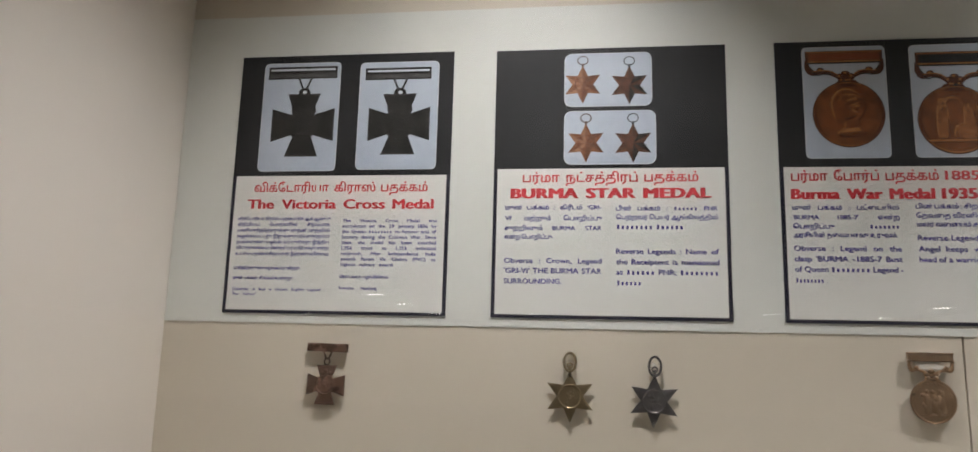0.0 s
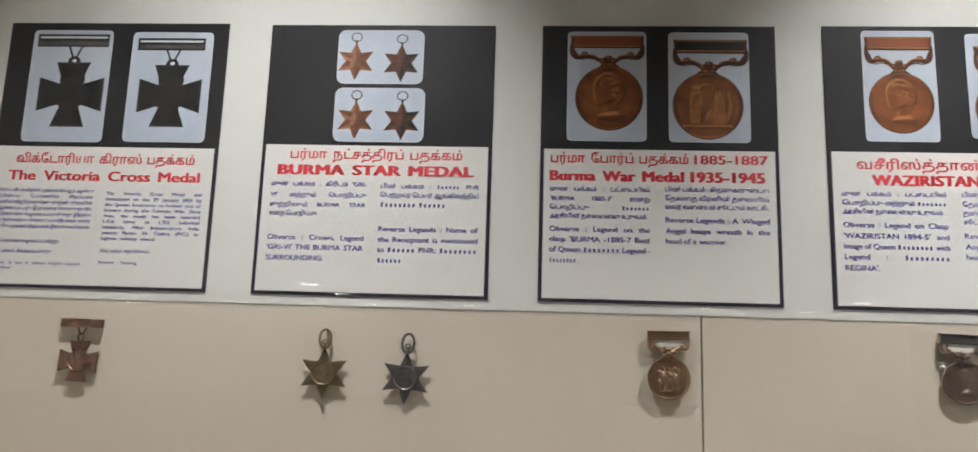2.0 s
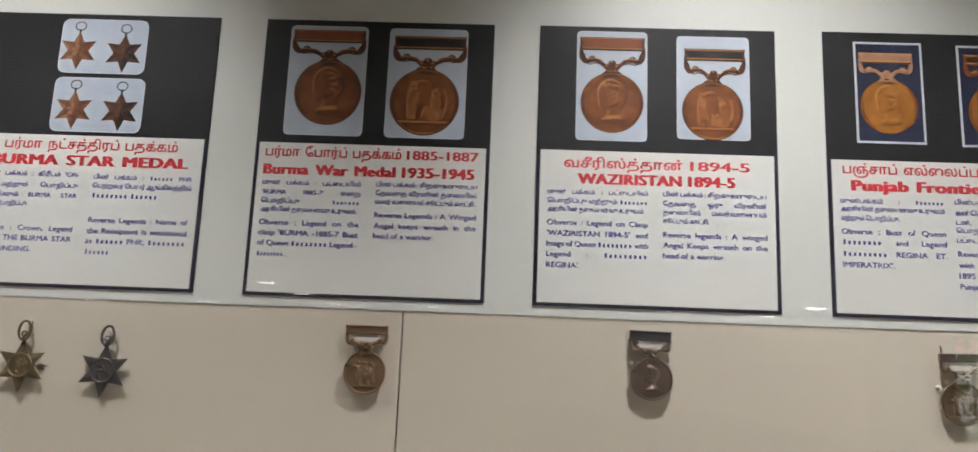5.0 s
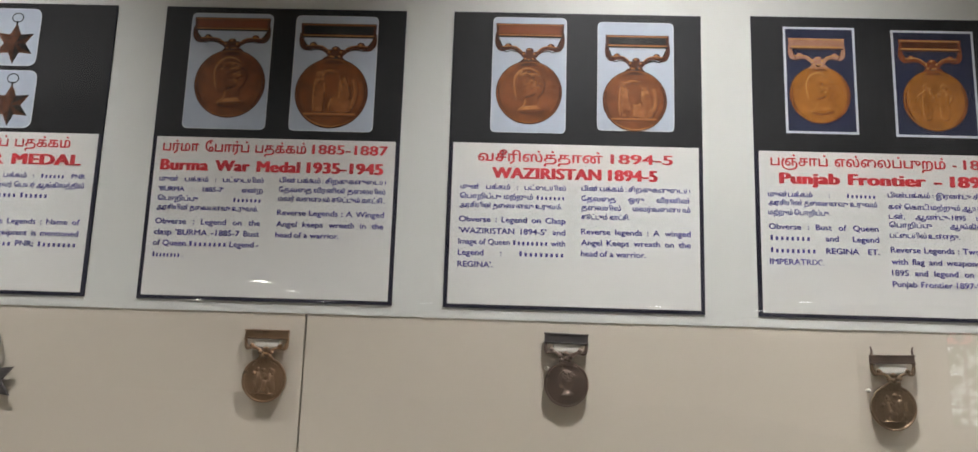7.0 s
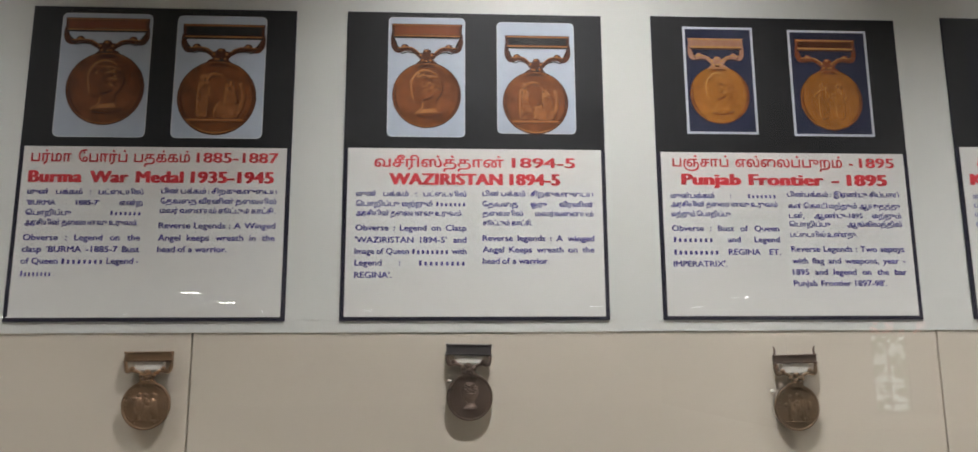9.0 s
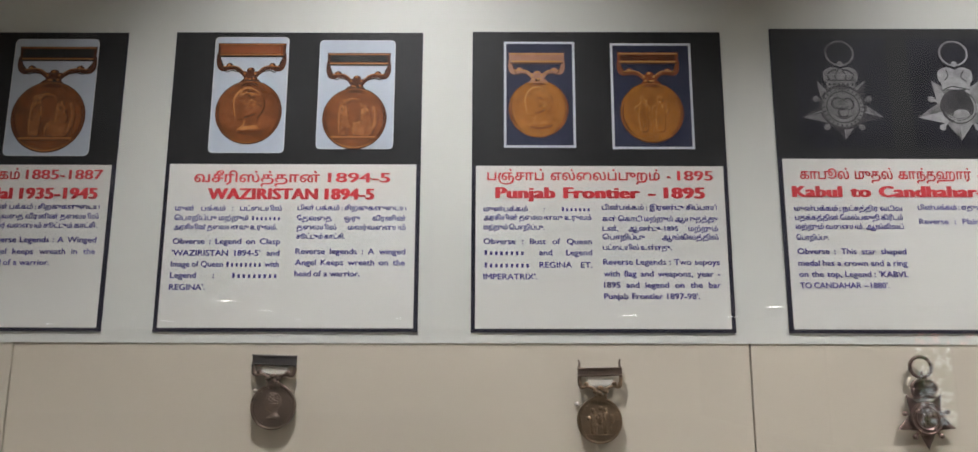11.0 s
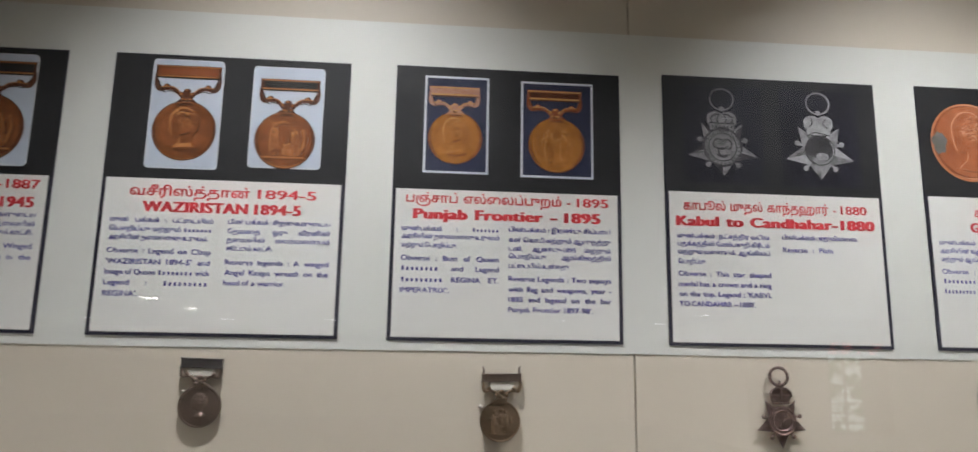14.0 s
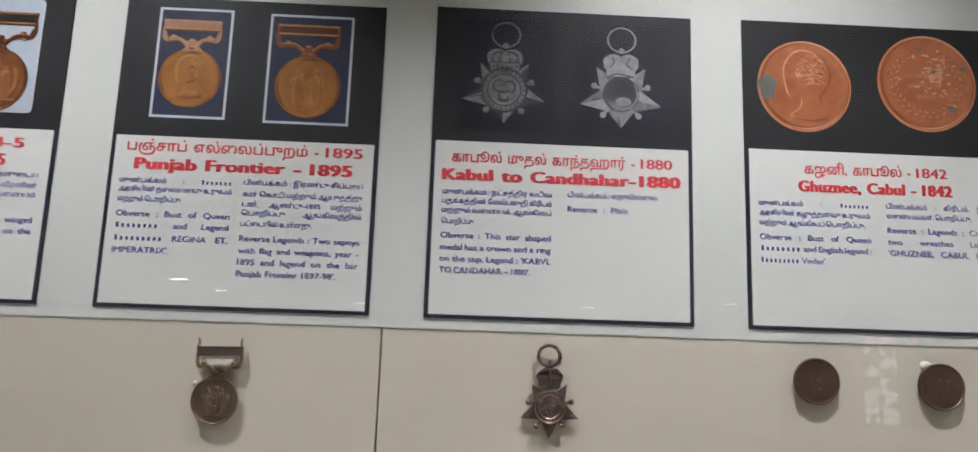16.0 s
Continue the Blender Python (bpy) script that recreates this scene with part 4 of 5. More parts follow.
# sixth panel: crowned stars
p = panel(1.2575, 211.5, 253.3, 139, "printed panel with red title and two silver star pictures")
for cx, cz, mirror, lt, dk in ((57, 183, False, M_SILVER_MID, M_SILVER_DK), (152.8, 183, True, M_SILVER, M_SILVER_DK)):
    bm = bmesh.new()
    flat(bm, s2([(cx - 38, 148), (cx + 40, 148), (cx + 40, 244), (cx - 38, 244)]), -0.00024)
    ph = part("photograph", bm, M_DARK_CLOTH, p, "printed photograph of a silver star on dark cloth")
    y = -0.00046

    def star(bm):
        out = [(-34, -8.5), (-10.5, -14.0), (0, -28), (10.5, -14.0), (33.5, -8.5), (17.0, 4.0), (20.5, 24), (7, 15), (-7, 15), (-20.5, 24), (-17.0, 4.0)]
        flat(bm, s2([(cx + a, cz + b) for a, b in out]), y)
        for a, b in ((-22, 7.5), (22, 7.5), (-14.5, -17), (14.5, -17)):
            stroke(bm, s2([(cx + a * 0.7, cz + b * 0.7), (cx + a, cz + b)]), 2.4 * MM, y - 0.00003)
            flat(bm, s2(round_pts(cx + a, cz + b, 2.7, n=14)), y - 0.00005)
    ink(ph, "star_print", lt, star)

    def facets(bm):
        for (ax, az), (bx, bz) in (((-34, -8.5), (-17, 4)), ((0, -28), (-10.5, -14)), ((33.5, -8.5), (10.5, -14)), ((20.5, 24), (17, 4)), ((-20.5, 24), (-7, 15))):
            tri = [(cx, cz), (cx + ax, cz + az), (cx + bx, cz + bz)]
            if (tri[1][0] - tri[0][0]) * (tri[2][1] - tri[0][1]) - (tri[1][1] - tri[0][1]) * (tri[2][0] - tri[0][0]) < 0:
                tri = [tri[0], tri[2], tri[1]]
            flat(bm, s2(tri), y - 0.00004)
    ink(ph, "facet_print", M_SILVER_MID if mirror else M_SILVER_DK, facets)

    def crown(bm):
        flat(bm, s2([(cx - 11.5, cz + 16), (cx + 11.5, cz + 16), (cx + 12.5, cz + 23.5), (cx - 12.5, cz + 23.5)]), y - 0.00006)
        flat(bm, s2(closed_line([(cx + q, cz + h) for q, h in ((-11, 22), (11, 22), (14.5, 27), (13.5, 32.5), (8, 35.5), (3, 35), (0, 33.5), (-3, 35), (-8, 35.5), (-13.5, 32.5), (-14.5, 27))], 4)), y - 0.00007)
        hoop(bm, (cx + 0.6) * MM, (cz + 48) * MM, 12.3 * MM, 1.5 * MM, y, rz=11.4 * MM)
        flat(bm, s2(round_pts(cx + 0.3, cz + 38.5, 2.6, n=14)), y - 0.00008)
    ink(ph, "crown_print", lt, crown)

    def middle(bm):
        if mirror:
            flat(bm, s2(round_pts(cx, cz + 1, 15, n=40)), y - 0.00010)
            stroke(bm, s2(smooth_line([(cx - 11, cz + 15.6), (cx - 4, cz + 18.5), (cx + 3, cz + 17.5), (cx + 11, cz + 15.8)])), 1.0 * MM, y - 0.00012)
            stroke(bm, s2(smooth_line([(cx - 9, cz + 24), (cx - 6, cz + 28), (cx - 7, cz + 33)])), 1.0 * MM, y - 0.00012)
            stroke(bm, s2(smooth_line([(cx + 9, cz + 23), (cx + 5, cz + 27), (cx + 7.5, cz + 33)])), 0.8 * MM, y - 0.00012)
        else:
            hoop(bm, cx * MM, (cz + 0.5) * MM, 19.5 * MM, 2.2 * MM, y - 0.00010)
            hoop(bm, cx * MM, (cz + 0.5) * MM, 14.2 * MM, 1.2 * MM, y - 0.00010)
            for k in range(26):
                t = 2 * math.pi * k / 26
                stroke(bm, s2([(cx + 15.0 * math.cos(t), cz + 0.5 + 15.0 * math.sin(t)), (cx + 16.9 * math.cos(t), cz + 0.5 + 16.9 * math.sin(t))]), 1.3 * MM, y - 0.00012)
            for k, (a, b, q, t0, t1) in enumerate(((-4, 3, 5.0, 0.4, 5.0), (4, 2.5, 5.0, -1.9, 2.8), (0, -4.5, 4.2, 1.2, 6.6), (-1, 5, 7.0, 3.6, 5.9), (0, 0, 9.6, 3.8, 5.6))):
                soft_arc(bm, cx + a, cz + 0.5 + b, q, t0, t1, 1.9, y - 0.00012 - 0.00001 * k)
            for k in range(6):
                flat(bm, s2(round_pts(cx - 9.5 + 3.8 * k, cz + 20.2, 1.0, 1.3, n=10)), y - 0.00014)
            stroke(bm, s2([(cx - 12.4, cz + 24), (cx + 12.4, cz + 24)]), 1.1 * MM, y - 0.00015)
            stroke(bm, s2([(cx - 11.6, cz + 17), (cx + 11.6, cz + 17)]), 0.8 * MM, y - 0.00015)
            for sg in (-1, 1):
                stroke(bm, s2(smooth_line([(cx + sg * 9.5, cz + 24.5), (cx + sg * 10.5, cz + 29), (cx + sg * 6.5, cz + 32.5), (cx + sg * 1.5, cz + 33)])), 1.5 * MM, y - 0.00015 - 0.00001 * sg)
                stroke(bm, s2(smooth_line([(cx + sg * 3.4, cz + 24.5), (cx + sg * 4.6, cz + 28), (cx + sg * 2.2, cz + 32)])), 1.0 * MM, y - 0.000165 - 0.00001 * sg)
    if not mirror:
        ink(ph, "medallion_print", lt, lambda bm: flat(bm, s2(round_pts(cx, cz + 0.5, 19.0, n=40)), y - 0.00008))
    ink(ph, "centre_print", dk, middle)

    def shine(bm):
        if mirror:
            flat(bm, s2(round_pts(cx + 2.0, cz - 5.0, 6.5, 3.6, n=24)), y - 0.00018)
            for k in range(4):
                soft_arc(bm, cx, cz + 1, 12.6 - 1.5 * k, 3.3 + 0.2 * k, 5.9 - 0.15 * k, 1.0, y - 0.00019 - 0.000004 * k)
            arc = [(cx + 13.6 * math.cos(t), cz + 1 + 13.6 * math.sin(t)) for t in np.linspace(-1.9, 0.7, 14)]
            stroke(bm, s2(arc), 1.0 * MM, y - 0.00020)
        else:
            for a, b, c, d in ((-34, -8.5, -18, -3), (33, -8.5, 18, -4), (20, 23, 12, 15), (-11, 29, 11, 29), (-20, 23, -13, 14), (0, -27, 0, -19)):
                stroke(bm, s2([(cx + a, cz + b), (cx + c, cz + d)]), [0.2 * MM, 0.9 * MM], y - 0.00020)
    ink(ph, "shine_print", M_SILVER, shine)
headline(p, "காபூல் முதல் காந்தஹார் - 1880", 17, 194.5, 122, "Kabul to Candhahar-1880", 10.5, 200.5, 107)
column(p, 10.5, 97.5, [("முன்பக்கம் : நட்சத்திர வடிவ", 95.5, None, "t"), ("பதக்கத்தின் மேல்பகுதி கிரீடம்", 88, None, "t"), ("மற்றும் வளையம். ஆங்கிலப்", 80.5, None, "t"), ("பொறிப்பு.", 71.5, 36.5, "t"),
                       ("Obverse : This star shaped", 60, None, "e"), ("medal has a crown and a ring", 50.5, None, "e"), ("on the top, Legend : 'KABVL", 41.5, None, "e"), ("TO CANDAHAR – 1880'.", 32.5, 81.5, "e")])
column(p, 110.5, 198, [("பின்பக்கம் : எதுமில்லை.", 96.5, 183.5, "t"), ("Reverse : Plain", 84.5, 158.5, "e")])

# seventh panel: two copper discs
p = panel(1.512, 211.5, 254.5, 143, "printed panel with red title and two large copper discs")
for cx, cz, r, seed in ((51.5, 198.5, 39.5, 71), (155.5, 205.5, 42.0, 72)):
    rnd = random.Random(seed)
    y = -0.00024
    bm = bmesh.new()
    flat(bm, s2(round_pts(cx, cz, r, n=64)), y)
    ph = part("photograph", bm, M_RED_COPPER_MID, p, "printed photograph of a red copper disc")
    ink(ph, "disc_shade_print", M_RED_COPPER_DK, lambda bm: flat(bm, s2(round_pts(cx + 0.4, cz + 0.3, r - 1.8, n=64)), y - 0.0001))
    ink(ph, "disc_print", M_RED_COPPER, lambda bm: flat(bm, s2(round_pts(cx + 1.2, cz + 0.9, r - 3.6, n=64)), y - 0.0002))
    if seed == 71:
        outline = closed_line(BUST)
        for nm_, m_, ox, oz, tone, g in (("relief_shade_print", M_RED_COPPER_DK, 2.2, -1.2, 0.00030, 1.06), ("relief_light_print", M_RED_COPPER_LT, -0.4, 0.5, 0.00034, 1.055), ("relief_print", M_RED_COPPER, 0.5, -0.2, 0.00038, 1.03)):
            ink(ph, nm_, m_, lambda bm: flat(bm, s2([(cx + 1.5 + ox + g * r * a, cz - 1.0 + oz + g * r * b) for a, b in outline]), y - tone))
        for nm_, m_, n_ in (("engraving_shade_print", M_RED_COPPER_DK, 60), ("engraving_print", M_RED_COPPER_MID, 60), ("engraving_glint_print", M_RED_COPPER_LT, 44)):
            def strokes(bm):
                for _ in range(n_):
                    a, q = rnd.uniform(0, 6.28), math.sqrt(rnd.random())
                    px, pz, ln = cx + 6.0 + 13 * q * math.cos(a), cz + 14 + 13 * q * math.sin(a), rnd.uniform(1.2, 3.4)
                    b = 0.5 - 1.8 * (px - cx) / r + rnd.uniform(-0.35, 0.35)
                    stroke(bm, s2([(px - ln * math.cos(b), pz - ln * math.sin(b)), (px, pz + 0.6), (px + ln * math.cos(b), pz + ln * math.sin(b))]), [0.1 * MM, rnd.uniform(0.6, 1.4) * MM, 0.1 * MM], y - 0.00041 - rnd.random() * 0.00002)
            ink(ph, nm_, m_, strokes)
        ink(ph, "patina_print", M_PATINA, lambda bm: flat(bm, s2([(cx - 31 + (7.5 + 1.2 * math.sin(5 * t)) * math.cos(t), cz - 1.5 + (11 + 1.2 * math.cos(7 * t)) * math.sin(t)) for t in np.linspace(0, 6.1, 26)]), y - 0.00044))
    else:
        def worn(bm):
            for _ in range(70):
                a, q = rnd.gauss(0.6, 1.2), abs(rnd.gauss(0.0, 0.4)) * r
                px, pz = cx + 4 + q * math.cos(a), cz + 4 + q * math.sin(a)
                if math.hypot(px - cx, pz - cz) < r - 7:
                    flat(bm, s2([(px + rnd.uniform(0.6, 2.8) * math.cos(t), pz + rnd.uniform(0.4, 1.6) * math.sin(t)) for t in np.linspace(0, 5.6, 9)]), y - 0.00040 - rnd.random() * 0.00006)
        ink(ph, "wear_print", M_RED_COPPER_LT, worn)
        for nm_, m_, shift, tone in (("wreath_shade_print", M_RED_COPPER_DK, 0.6, 0.00032), ("wreath_print", M_RED_COPPER_LT, -0.3, 0.00036)):
            def wreath(bm):
                for k in range(54):
                    t = radians(112 + 316 * k / 53)
                    b, q = t + (0.7 if k % 2 else -0.7) + 1.57, (0.66 + (0.05 if k % 2 else -0.05)) * r
                    px, pz = cx + shift + q * math.cos(t), cz - shift + q * math.sin(t)
                    stroke(bm, s2([(px - 2.2 * math.cos(b), pz - 2.2 * math.sin(b)), (px, pz), (px + 2.2 * math.cos(b), pz + 2.2 * math.sin(b))]), [0.1 * MM, 1.1 * MM, 0.1 * MM], y - tone - 0.00002 * (k % 2))
                for k, ln in enumerate((15, 15, 9)):
                    for j in range(int(ln * 0.9)):
                        stroke(bm, s2([(cx + shift - ln + 2.2 * j, cz - shift + 4 - 9 * k), (cx + shift - ln + 2.2 * j, cz - shift + 7.6 - 9 * k)]), 0.7 * MM, y - tone - 0.00001)
            ink(ph, nm_, m_, wreath)["kind"] = "stuff"
        def stains(bm):
            for a, b, s in ((32, 14, 3.0), (20, -22, 3.4), (-6, 30, 2.5), (6, 10, 2.0)):
                flat(bm, s2([(cx + a + s * (1 + 0.3 * math.sin(3 * t)) * math.cos(t), cz + b + 0.8 * s * math.sin(t)) for t in np.linspace(0, 6.0, 16)]), y - 0.00048)
        ink(ph, "stain_print", M_PATINA, stains)

    def rim_legend(bm):
        for k in range(60):
            k *= 0.5
            t = radians(12 * k + 4)
            if seed == 71 and 95 < 12 * k < 170 or seed == 72 and k % 3 == 1.5 or 250 < 12 * k < 300 and seed == 71:
                continue
            c, s = math.cos(t), math.sin(t)
            q0, q1 = 0.775 + 0.02 * rnd.random(), 0.83 + 0.02 * rnd.random()
            stroke(bm, s2([(cx + 1 + q0 * r * c, cz + q0 * r * s), (cx + 1 + q1 * r * c, cz + q1 * r * s)]), (0.5 + 0.5 * rnd.random()) * MM, y - 0.00036)
    ink(ph, "legend_print", M_RED_COPPER_MID, rim_legend)

    def glint(bm):
        for _ in range(14):
            a, q = rnd.uniform(-0.4, 2.2), rnd.uniform(0.1, 0.45) * r
            px, pz, b = cx + q * math.cos(a), cz + q * math.sin(a), rnd.uniform(-1.4, 0.2)
            stroke(bm, s2([(px - 2.6 * math.cos(b), pz - 2.6 * math.sin(b)), (px, pz + 0.6), (px + 2.6 * math.cos(b), pz + 2.6 * math.sin(b))]), [0.1 * MM, 0.8 * MM, 0.1 * MM], y - 0.00046 - rnd.random() * 0.00004)
        arc = [(cx + 0.965 * r * math.cos(t), cz + 0.965 * r * math.sin(t)) for t in np.linspace(0.1, 2.2, 20)]
        stroke(bm, s2(arc), [1.4 * math.sin(math.pi * (i + 0.5) / 20) * MM for i in range(20)], y - 0.00030)
        soft_arc(bm, cx, cz, 0.93 * r, 4.2, 5.9, 1.3, y - 0.00031)
    ink(ph, "glint_print", M_RED_COPPER_LT, glint)
headline(p, "கஜனி, காபூல் - 1842", 49, 167, 124, "Ghuznee, Cabul - 1842", 44, 170, 109)
column(p, 10.7, 101, [("முன்பக்கம் : ~~~~~~~", 96.5, None, "t"), ("அரசியின் கழுத்தளவு உருவம்", 88.5, None, "t"), ("மற்றும் ஆங்கிலப் பொறிப்பு.", 80.5, 97, "t"),
                      ("Obverse : Bust of Queen", 68.5, None, "e"), ("~~~~~~~~ and English legend :", 59.5, None, "e"), ("'~~~~~~~~ Vindex'.", 50, 64, "e")])
column(p, 115, 203, [("பின்பக்கம் : கிரீடம், இரு", 97.5, None, "t"), ("வளையங்கள், பொறிப்பு.", 89.5, 185, "t"), ("Reverse : Legends : Crown", 77.5, None, "e"), ("two wreathes Legend", 68, None, "e"), ("'GHUZNEE, CABUL 1842'.", 59, None, "e")])
set_type()

# ---- medals on the wall ----
GROUP = "medals fixed below the panels"
YB, YF = -0.0044, -0.0070      # back and front of a medal, off the wall's face


def medal(name, x, z, label, tilt=0.0, category="medal"):
    e = thing(name, x * MM, BACK, PANEL_Z + z * MM, label, category, GROUP)
    e.rotation_euler = (0, radians(tilt), 0)
    return e


def putty(e, *spots):
    """Lumps of white putty that hold the medal to the wall."""
    for x, z, r in spots:
        bm = bmesh.new()
        blob(bm, x * MM, YB / 2, z * MM, r * MM, abs(YB) / 2 + 0.0006, r * MM * 0.85)
        for v in bm.verts:
            v.co.x += 0.0005 * noise.noise(v.co * 300)
            v.co.z += 0.0005 * noise.noise(v.co * 260)
            v.co.y = min(v.co.y, 0.0)
        part("putty", bm, M_PUTTY, e, "white putty", True)


def figures(bm, r, seed, n=9, z0=0.0):
    """Plain worn lumps of relief on a medal's face."""
    rnd = random.Random(seed)
    for _ in range(2 * n):
        a, q = rnd.uniform(0, 6.28), rnd.uniform(0.05, 0.62) * r
        blob(bm, q * math.cos(a), YF + 0.0002, z0 + q * math.sin(a), rnd.uniform(0.05, 0.13) * r, rnd.uniform(0.0005, 0.0008), rnd.uniform(0.06, 0.20) * r, 10, 6)


def raised_legend(bm, r, n=30, skip=(250, 290), z0=0.0):
    for k in range(n):
        d = 360 * k / n
        if skip[0] < d < skip[1] or k % 7 == 3:
            continue
        t = radians(d)
        blob(bm, 0.82 * r * math.cos(t), YF + 0.0001, z0 + 0.82 * r * math.sin(t), 0.05 * r, 0.0004, 0.05 * r, 6, 4)


def disc_of(e, r, material, seed, bust=False, name="disc"):
    bm = bmesh.new()
    lathe(bm, 0, 0, [(r * 0.985, YB), (r, YB - 0.0004), (r, YF + 0.0004), (r * 0.985, YF), (r * 0.93, YF), (r * 0.90, YF + 0.0006), (r * 0.5, YF + 0.0004), (r * 0.08, YF + 0.0003)])
    d = part(name, bm, material, e, smooth=False)
    bm = bmesh.new()
    if bust:
        prism(bm, [(0.82 * r * x, 0.82 * r * z) for x, z in closed_line(BUST, 3)], YF + 0.0008, YF + 0.0001, 0.0003)
        rnd = random.Random(seed)
        for _ in range(34):
            fx, fz, fw, fh = rnd.choice(HAIR)
            a, q = rnd.uniform(0, 6.28), math.sqrt(rnd.random())
            blob(bm, 0.82 * r * (fx + fw * q * math.cos(a)), YF + 0.0001, 0.82 * r * (fz + fh * q * math.sin(a)), 0.07 * r, 0.0005, 0.035 * r, 8, 5)
        box(bm, -0.26 * r, 0.24 * r, YF - 0.0003, YF + 0.0004, -0.54 * r, -0.46 * r, 0.0002)
    else:
        figures(bm, r, seed, 10)
        for shape, ox in ((STANDING, -0.28), (SEATED if seed == 13 else STANDING, 0.28)):
            prism(bm, [((x + ox) * r, z * r) for x, z in closed_line(shape, 3)], YF + 0.0008, YF, 0.0003, 0.0004)
            blob(bm, ox * r, YF + 0.0001, 0.45 * r, 0.09 * r, 0.0008, 0.10 * r, 10, 6)
        box(bm, -0.6 * r, 0.6 * r, YF - 0.0001, YF + 0.0005, -0.64 * r, -0.59 * r)
    raised_legend(bm, r)
    part("relief", bm, material, d, smooth=True)
    bm = bmesh.new()
    tube(bm, [(0.972 * r * math.cos(t), YF + 0.0002, 0.972 * r * math.sin(t)) for t in np.linspace(0, 2 * math.pi, 57)[:-1]], 0.0005, 8, True)
    part("rim", bm, material, d, smooth=True)
    return d


def clasp_medal(name, x, z, r, bar, material, bar_material, label, seed, tilt=0.0, bust=False, lugs=False, lumps=()):
    """A round medal on a scrolled suspender below a flat clasp. bar: x0, x1, z0, z1 from the disc's centre, in millimetres."""
    e = medal(name, x, z, label, tilt)
    r *= MM
    disc_of(e, r, material, seed, bust)
    x0, x1, z0, z1 = (v * MM for v in bar)
    mid = (x0 + x1) / 2
    bm = box(bmesh.new(), x0, x1, YF + 0.0002, YB + 0.0008, z0, z1, 0.0004)
    box(bm, x0 + 0.0012, x1 - 0.0012, YF - 0.0006, YF + 0.0004, z0 + 0.0006, z0 + 0.0016, 0.0003)
    box(bm, x0 + 0.0006, x1 - 0.0006, YF - 0.0005, YF + 0.0004, z1 - 0.0014, z1 - 0.0004, 0.0003)
    clasp = part("clasp", bm, bar_material, e)
    for xx in (x0 + 0.0003, x1 - 0.0003):
        for zz, q in ((z0 + 0.0004, 0.0012), (z1 - 0.0006, 0.0010)):
            bm = bmesh.new()
            blob(bm, xx, YF + 0.0006, zz, q, 0.0012, q)
            part("rivet", bm, bar_material, clasp, smooth=True)
    if lugs:
        for sg, xx in ((-1, x0 + 0.001), (1, x1 - 0.001)):
            bm = bmesh.new()
            tube(bm, smooth_line([(xx, YF + 0.001, z1 - 0.001), (xx - sg * 0.0006, YF + 0.001, z1 + 0.003), (xx - sg * -0.0004, YF + 0.001, z1 + 0.0062)], 4), [0.0009] * 5 + [0.0007] * 3 + [0.0004], 7)
            part("lug", bm, bar_material, e, smooth=True)
    top = r
    drop = z0 - top
    yc = (YF + YB) / 2
    for sg, xe in ((-1, x0), (1, x1)):
        w = abs(xe - mid)
        bm = bmesh.new()
        line = smooth_line([(xe - sg * 0.0012, yc, z0 + 0.0012), (xe - sg * 0.0010, yc, z0 - drop * 0.22), (xe - sg * 0.16 * w, yc - 0.0004, z0 - drop * 0.50), (xe - sg * 0.40 * w, yc - 0.0006, z0 - drop * 0.46),
                            (xe - sg * 0.64 * w, yc - 0.0006, z0 - drop * 0.56), (mid + sg * 0.10 * w, yc - 0.0004, z0 - drop * 0.76)], 5)
        tube(bm, line, [0.0012 + 0.0006 * math.exp(-((i / len(line) - 0.32) / 0.16) ** 2) for i in range(len(line))], 8)
        blob(bm, xe - sg * 0.36 * w, yc - 0.0008, z0 - drop * 0.36, 0.0020, 0.0018, 0.0018)
        blob(bm, mid + sg * 0.26 * w, yc - 0.0008, z0 - drop * 0.72, 0.0019, 0.0017, 0.0018)
        blob(bm, mid + sg * 0.20 * w, yc - 0.0008, z0 - drop * 0.94, 0.0018, 0.0016, 0.0017)
        part("suspender_arm", bm, material, e, smooth=True)
    bm = bmesh.new()
    blob(bm, mid, yc - 0.0008, z0 - drop * 0.56, 0.0028, 0.0022, 0.0020)
    blob(bm, mid * 0.5, yc - 0.0008, z0 - drop * 0.84, 0.0024, 0.0022, 0.0022)
    prism(bm, [(-0.0072, top - 0.0026), (0.0072, top - 0.0026), (0.0054, top + 0.0002), (0.0024, top + 0.0016), (0.0024, z0 - drop * 0.7), (-0.0024, z0 - drop * 0.7), (-0.0024, top + 0.0016), (-0.0054, top + 0.0002)], YB, YF - 0.0006, 0.0004)
    part("claw", bm, material, e, smooth=False)
    bm = bmesh.new()
    box(bm, mid - 0.31 * (x1 - x0), mid + 0.31 * (x1 - x0), YF + 0.0011, 0.0, z0 - 0.50 * drop, z0 + 0.0016, 0.0012)
    for v in bm.verts:
        v.co.x += 0.0007 * noise.noise(v.co * 260)
        v.co.z += 0.0007 * noise.noise(v.co * 230)
        v.co.y = min(v.co.y, 0.0)
    part("putty", bm, M_PUTTY, e, "white putty behind the suspender")
    putty(e, (0, 0, 5.0), (mid / MM, (z0 + z1) / 2 / MM, 3.0), *lumps)
    return e


